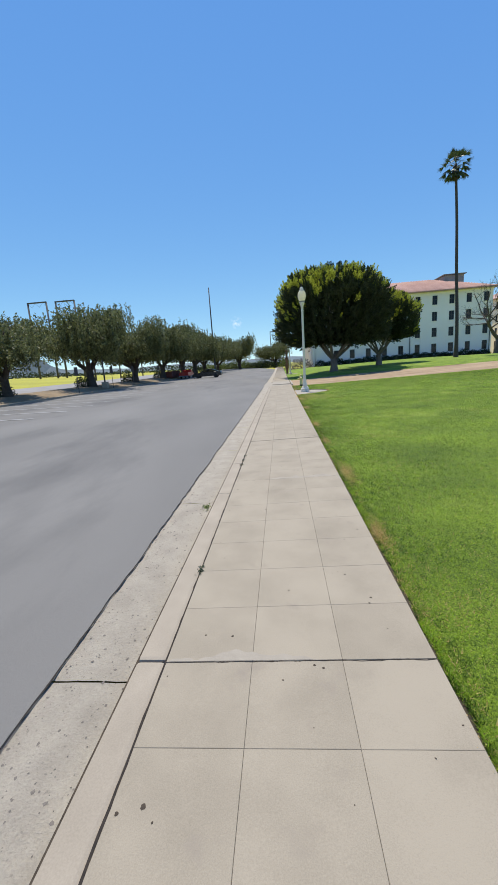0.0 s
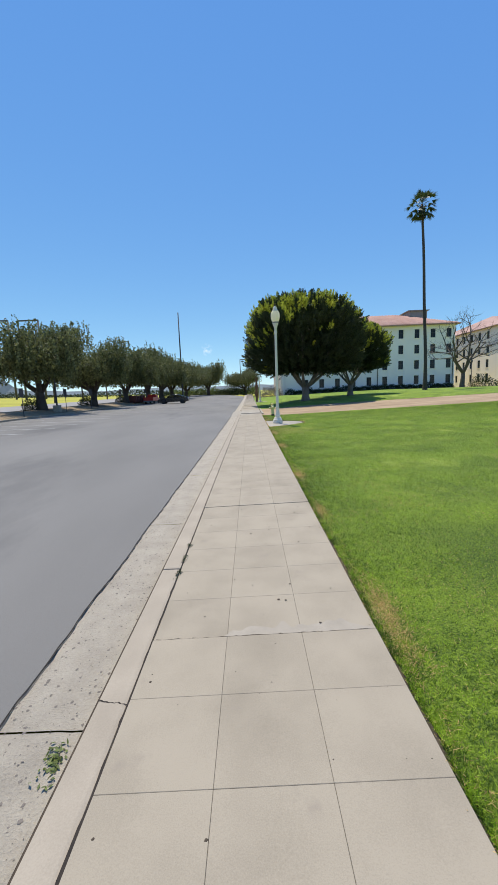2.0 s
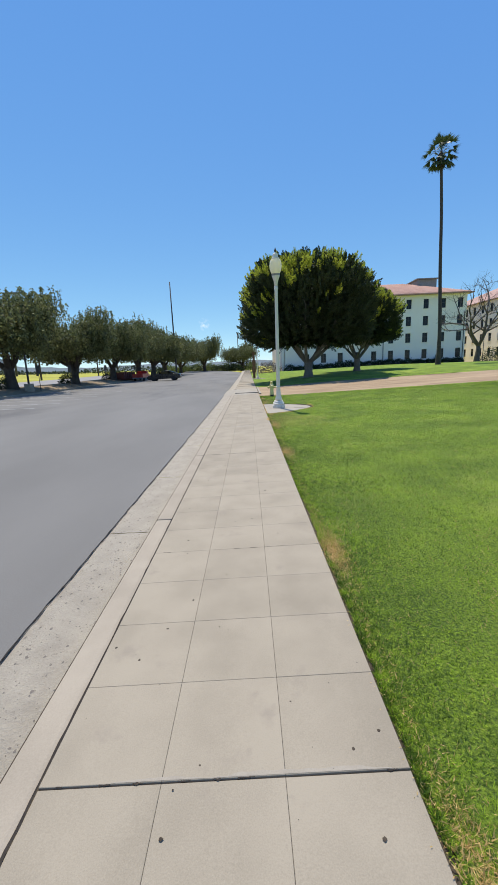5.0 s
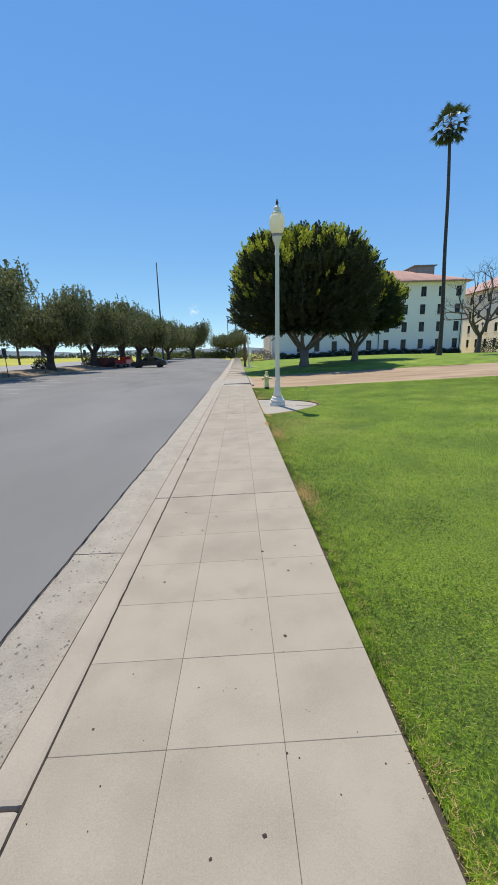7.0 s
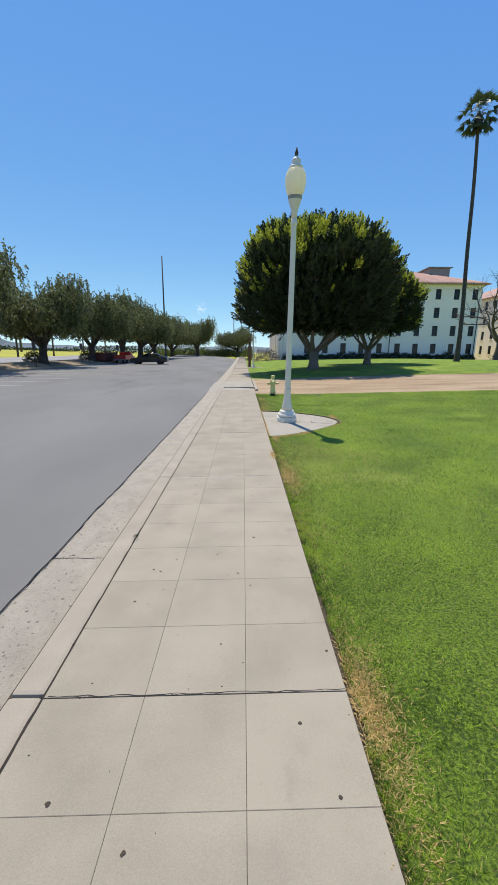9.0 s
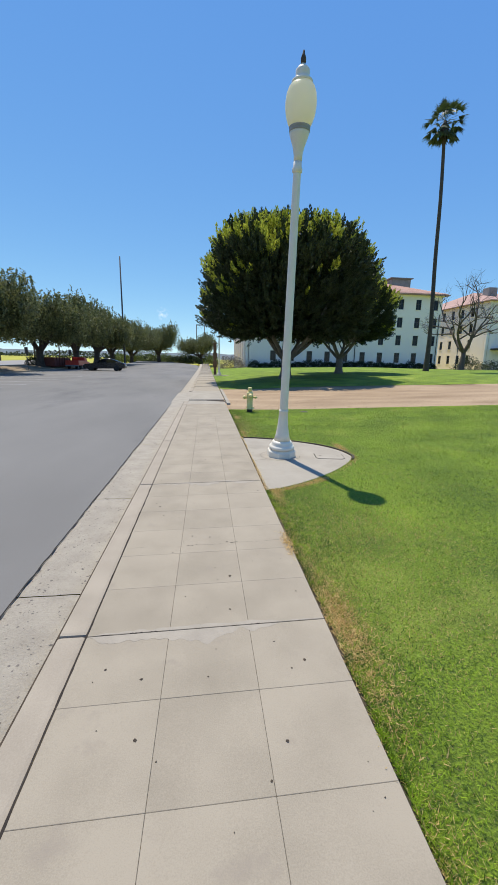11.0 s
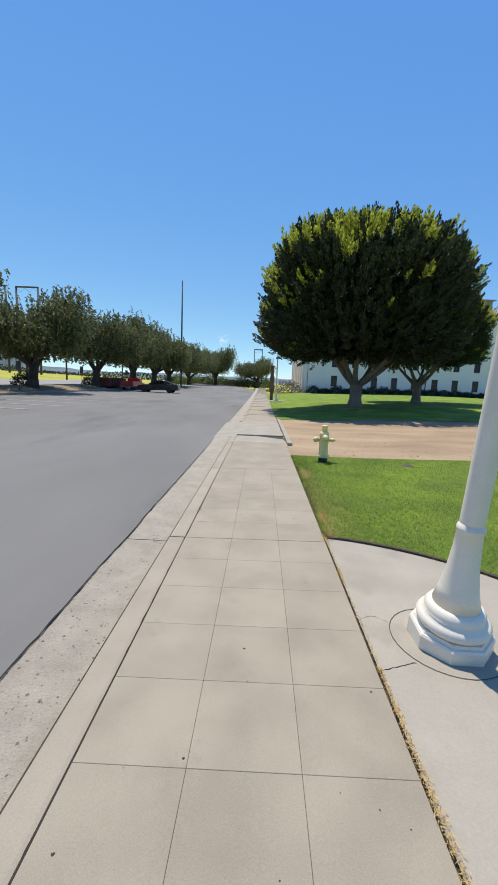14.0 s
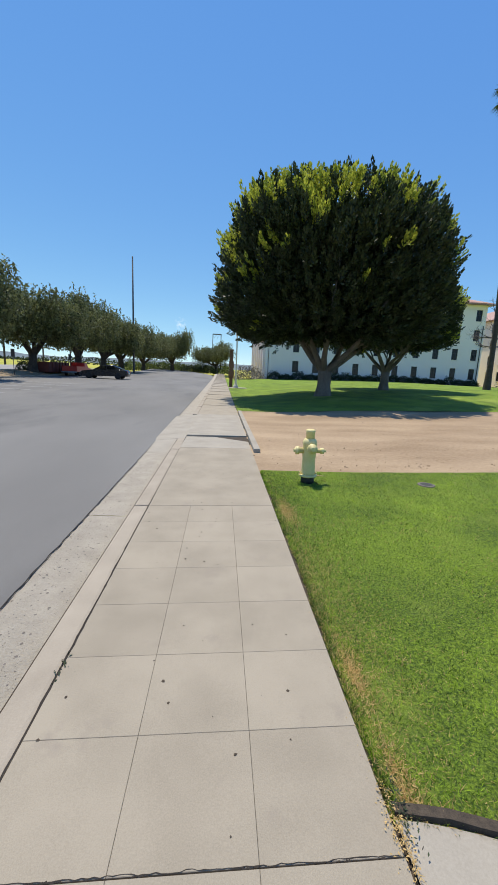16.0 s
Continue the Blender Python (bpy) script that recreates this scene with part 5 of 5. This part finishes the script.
dy.append(ny - 0.02 - np.abs(rg.normal(0, 0.05, 2600)))
dx, dy = np.concatenate(dx), np.concatenate(dy)
keep = (dx > lawn_edge(dy) - 0.008) & off_pad(dx, dy)
tagged(blades("dry_grass", DRY, dx[keep], dy[keep], 0.02, 0.05, 0.0036, 79, 2.0), "dry straw-coloured grass along the pavement", "grass", kind="stuff")
edge = grid_mesh("grass_edge", [1.527, 1.545, 1.56, 1.585], steps((-3, 27.1, 0.05)), lambda x, y: -0.034 + 0.014 * noise.noise(Vector((x * 20, y * 8, 0))) + 0.012 * smoothstep(1.565, 1.585, x))
tagged(part("grass_edge", edge, CRACK), "dark earth line between pavement and lawn", "soil", kind="structure")
crack([(edge_x(-3 + 0.08 * i) + 0.006, -3 + 0.08 * i) for i in range(390)], 0.005, "asphalt_edge", lambda x, y: road_z(-0.72, y) + 0.0125)

# ---- edge litter, weeds, clods ----
def bits(name, mat, x, y, z, size, seed, label, category, wide=0.22):
    rg = rng(seed)
    n = len(x)
    along = rg.normal(size=(n, 3)) * np.array([1, 1, 0.45])
    along = unit(along) * rg.uniform(0.4, 1.4, (n, 1)) * size
    across = unit(np.cross(along, rg.normal(0, 0.4, (n, 3)) + np.array([0, 0, 1]))) * size * wide
    base = np.stack([x, y, z + np.abs(along[:, 2]) * 0.5 + 0.003], 1) - along * 0.5
    tagged(part(name, leaves_mesh(name, base, along, across), mat), label, category, kind="stuff")


ex = 1.545 - np.abs(rg.normal(0, 0.025, 3600))
ey = np.concatenate([rg.uniform(-2, 26.5, 2600), rg.normal(4.6, 0.5, 350), rg.normal(17.3, 0.3, 300), rg.normal(21.95, 0.25, 130), rg.normal(8.2, 0.3, 220)])
ex, ey = ex[::3], ey[::3]
bits("edge_litter", DRY, ex, ey, 0.02 * (ex - 0.762), 0.010, 91, "dry clippings and leaf bits on the pavement edge", "litter")
wy = np.concatenate([rg.normal(4.45, 0.05, 60), rg.normal(4.75, 0.04, 45), rg.normal(5.1, 0.03, 30), rg.normal(1.0, 0.04, 60), rg.normal(14.2, 0.04, 25), rg.normal(22.9, 0.05, 25)])
wx = rg.normal(-0.004, 0.013, len(wy))
bits("joint_weeds", SHRUB, wx, wy, wx * 0 - 0.014, 0.022, 92, "small dark weeds growing in the kerb joint", "weed")
vy, vx = rg.normal(2.72, 0.05, 90), rg.normal(-0.30, 0.03, 90)
bits("gutter_weed", GREEN_SHRUB, vx, vy, vx * 0 - 0.115, 0.03, 93, "small yellow-green weed in a gutter crack", "weed")
cxx, cyy = rg.uniform(1.9, 18, 1500), 27.1 + np.abs(rg.normal(0, 2.2, 1500))
keep = cyy < 34
cxx, cyy = cxx[keep], cyy[keep]
cl = bmesh.new()
for a, b in zip(cxx[:900], cyy[:900]):
    r = random.uniform(0.008, 0.028)
    z = lawn_z(a, b) - 0.01
    ring4 = [cl.verts.new((a + r * random.uniform(0.6, 1.3) * math.cos(q), b + r * random.uniform(0.6, 1.3) * math.sin(q), z - 0.02)) for q in (0.2, 1.4, 2.7, 3.9, 5.1)]
    tip = cl.verts.new((a, b, z + r * random.uniform(0.4, 0.9)))
    for q in range(5):
        cl.faces.new((ring4[q], ring4[(q + 1) % 5], tip))
tagged(part("dirt_clods", cl, DIRT), "loose brown clods of earth on the track", "clods", kind="stuff")

spr = thing("sprinkler_box", "small dark sunken valve box in the lawn", "valve box", pose(4.1, 26.5, lawn_z(4.1, 26.5)))
part("well", lathe([(0.10, -0.08), (0.10, 0.012), (0.085, 0.014)], 16), HYDRANT_DARK, spr)
part("rim", lathe([(0.13, -0.03), (0.13, 0.010), (0.115, 0.013)], 16), GRIT, spr)

post = thing("timber_post", "thick rust-brown weathered post beside the lamp", "post", pose(1.78, 58.6, rise(58.6) - 0.02))
part("shaft", boxes((-0.16, 0.16, -0.16, 0.16, 0, 3.5), bevel=0.03), RUST_WOOD, post)
part("box", boxes((-0.26, 0.26, -0.22, -0.165, 0.9, 1.6), (-0.24, 0.24, -0.22, -0.165, 1.9, 2.5), bevel=0.02), RUST_WOOD, post)
part("cap", boxes((-0.22, 0.22, -0.22, 0.22, 3.505, 3.62), bevel=0.03), RUST_WOOD, post)
tagged(part("far_lamp_pad", boxes((1.54, 3.3, 56.2, 57.9, rise(57) - 0.1, rise(57) + 0.03), bevel=0.02), PAD), "pale concrete pad under the far lamp", "pavement", kind="structure")

qx, qy = rg.normal(1.505, 0.024, 520), rg.normal(17.05, 0.12, 520)
bits("straw_heap", DRY, qx, qy, 0.02 * (qx - 0.762) + 0.012 * rg.random(520), 0.032, 98, "pale dry straw heaped on the pavement edge", "straw", 0.06)
jy = np.concatenate([rg.uniform(18.55, 20.15, 1100), rg.uniform(20.1, 22.1, 420), rg.normal(21.3, 0.06, 130)])
jx = 1.547 + rg.normal(0, 0.010, len(jy)) * np.clip(1.6 - 0.6 * (jy - 18.55), 0.7, 1.6)
bits("joint_straw", DRY, jx, jy, jx * 0 + 0.014, 0.028, 97, "dry straw grown along the joint of the pad", "straw", 0.06)
px, py = rg.normal(1.575, 0.02, 220), rg.normal(22.12, 0.07, 220)
bits("straw_pile", DRY, px - 0.04, py - 0.05, px * 0 + 0.02, 0.012, 96, "dry straw gathered at the pad's corner", "straw")
bits("dead_leaves", SHRUB, px[:70], py[:70], px[:70] * 0 + 0.022, 0.016, 95, "dark dead leaves gathered at the pad's corner", "leaves")

# far line of trees and scrub past the field
rg = rng(301)
n = 5000
fx = rg.uniform(-420, -30, n)
fy = 330 + 0.12 * fx + rg.normal(0, 12, n)
fz = np.array([earth_z(a, b) for a, b in zip(fx, fy)]) + rg.random(n) ** 1.5 * (3.0 + 2.0 * np.sin(fx * 0.05))
al = unit(rg.normal(size=(n, 3)) + np.array([0, 0, 0.6])) * 1.6
ac = unit(np.cross(al, rg.normal(size=(n, 3)))) * 0.6
tagged(part("far_tree_line", leaves_mesh("far_tree_line", np.stack([fx, fy, fz], 1), al, ac), SHRUB), "dark green line of far trees past the field", "trees", kind="stuff")

# stones and pits in the gutter, worn cement along some joints
pit = bmesh.new()
rr = random.Random(44)
for i in range(4200):
    x, y = rr.uniform(-0.74, -0.2), rr.uniform(-3, 28)
    w = rr.choice((0.003, 0.003, 0.004, 0.005, 0.006, 0.010))
    a, z = rr.uniform(0, 6.28), road_z(-0.72, y) - 0.003 + 0.007 * noise.noise(Vector((x * 9, y * 9, 0)))
    ringp = [pit.verts.new((x + w * rr.uniform(0.5, 1.5) * math.cos(a + k), y + w * rr.uniform(0.5, 1.5) * math.sin(a + k), z)) for k in (0, 1.2, 2.4, 3.7, 5.0)]
    tip = pit.verts.new((x, y, z + w * rr.uniform(0.08, 0.3)))
    for k in range(5):
        pit.faces.new((ringp[k], ringp[(k + 1) % 5], tip))
tagged(part("gutter_grit", pit, GRIT), "dark stones and grit in the worn gutter", "grit", kind="stuff")


def cement_smear(x0, x1, row, width, seed):
    """A thin uneven pale smear along a wide joint, past it or (width below 0) before it."""
    bm = bmesh.new()
    prev = None
    n = int((x1 - x0) / 0.012)
    y = row * ROW + LIFT + (0.008 if width > 0 else -0.003)
    up = LIFTS[row if width > 0 else row - 1]
    for i in range(n + 1):
        x = x0 + (x1 - x0) * i / n
        w = width * max(0.06, 0.55 + 0.9 * noise.noise(Vector((x * 3.5, seed, 0))) + 0.45 * noise.noise(Vector((x * 14, seed, 3)))) * math.sin(math.pi * (i + 0.5) / (n + 1)) ** 0.5
        z = up + 0.0009 + 0.02 * (x - 0.762)
        pair = (bm.verts.new((x, y, z)), bm.verts.new((x, y + w, z)))
        if prev:
            bm.faces.new((prev[0], pair[0], pair[1], prev[1]))
        prev = pair
    bmesh.ops.recalc_face_normals(bm, faces=bm.faces)
    tagged(part("cement_smear", bm, PALE_CEMENT), "pale worn cement along a pavement joint", "patch", kind="structure")


for i, (x0, x1, row, w) in enumerate(((0.02, 0.85, 0, 0.08), (0.45, 1.51, 7, 0.17), (0.02, 1.51, 38, -0.13), (0.3, 1.4, 38, 0.04), (0.02, 1.2, 32, -0.14), (0.05, 1.5, 32, 0.05), (0.3, 1.45, 13, 0.03))):
    cement_smear(x0, x1, row, w, 70 + i)
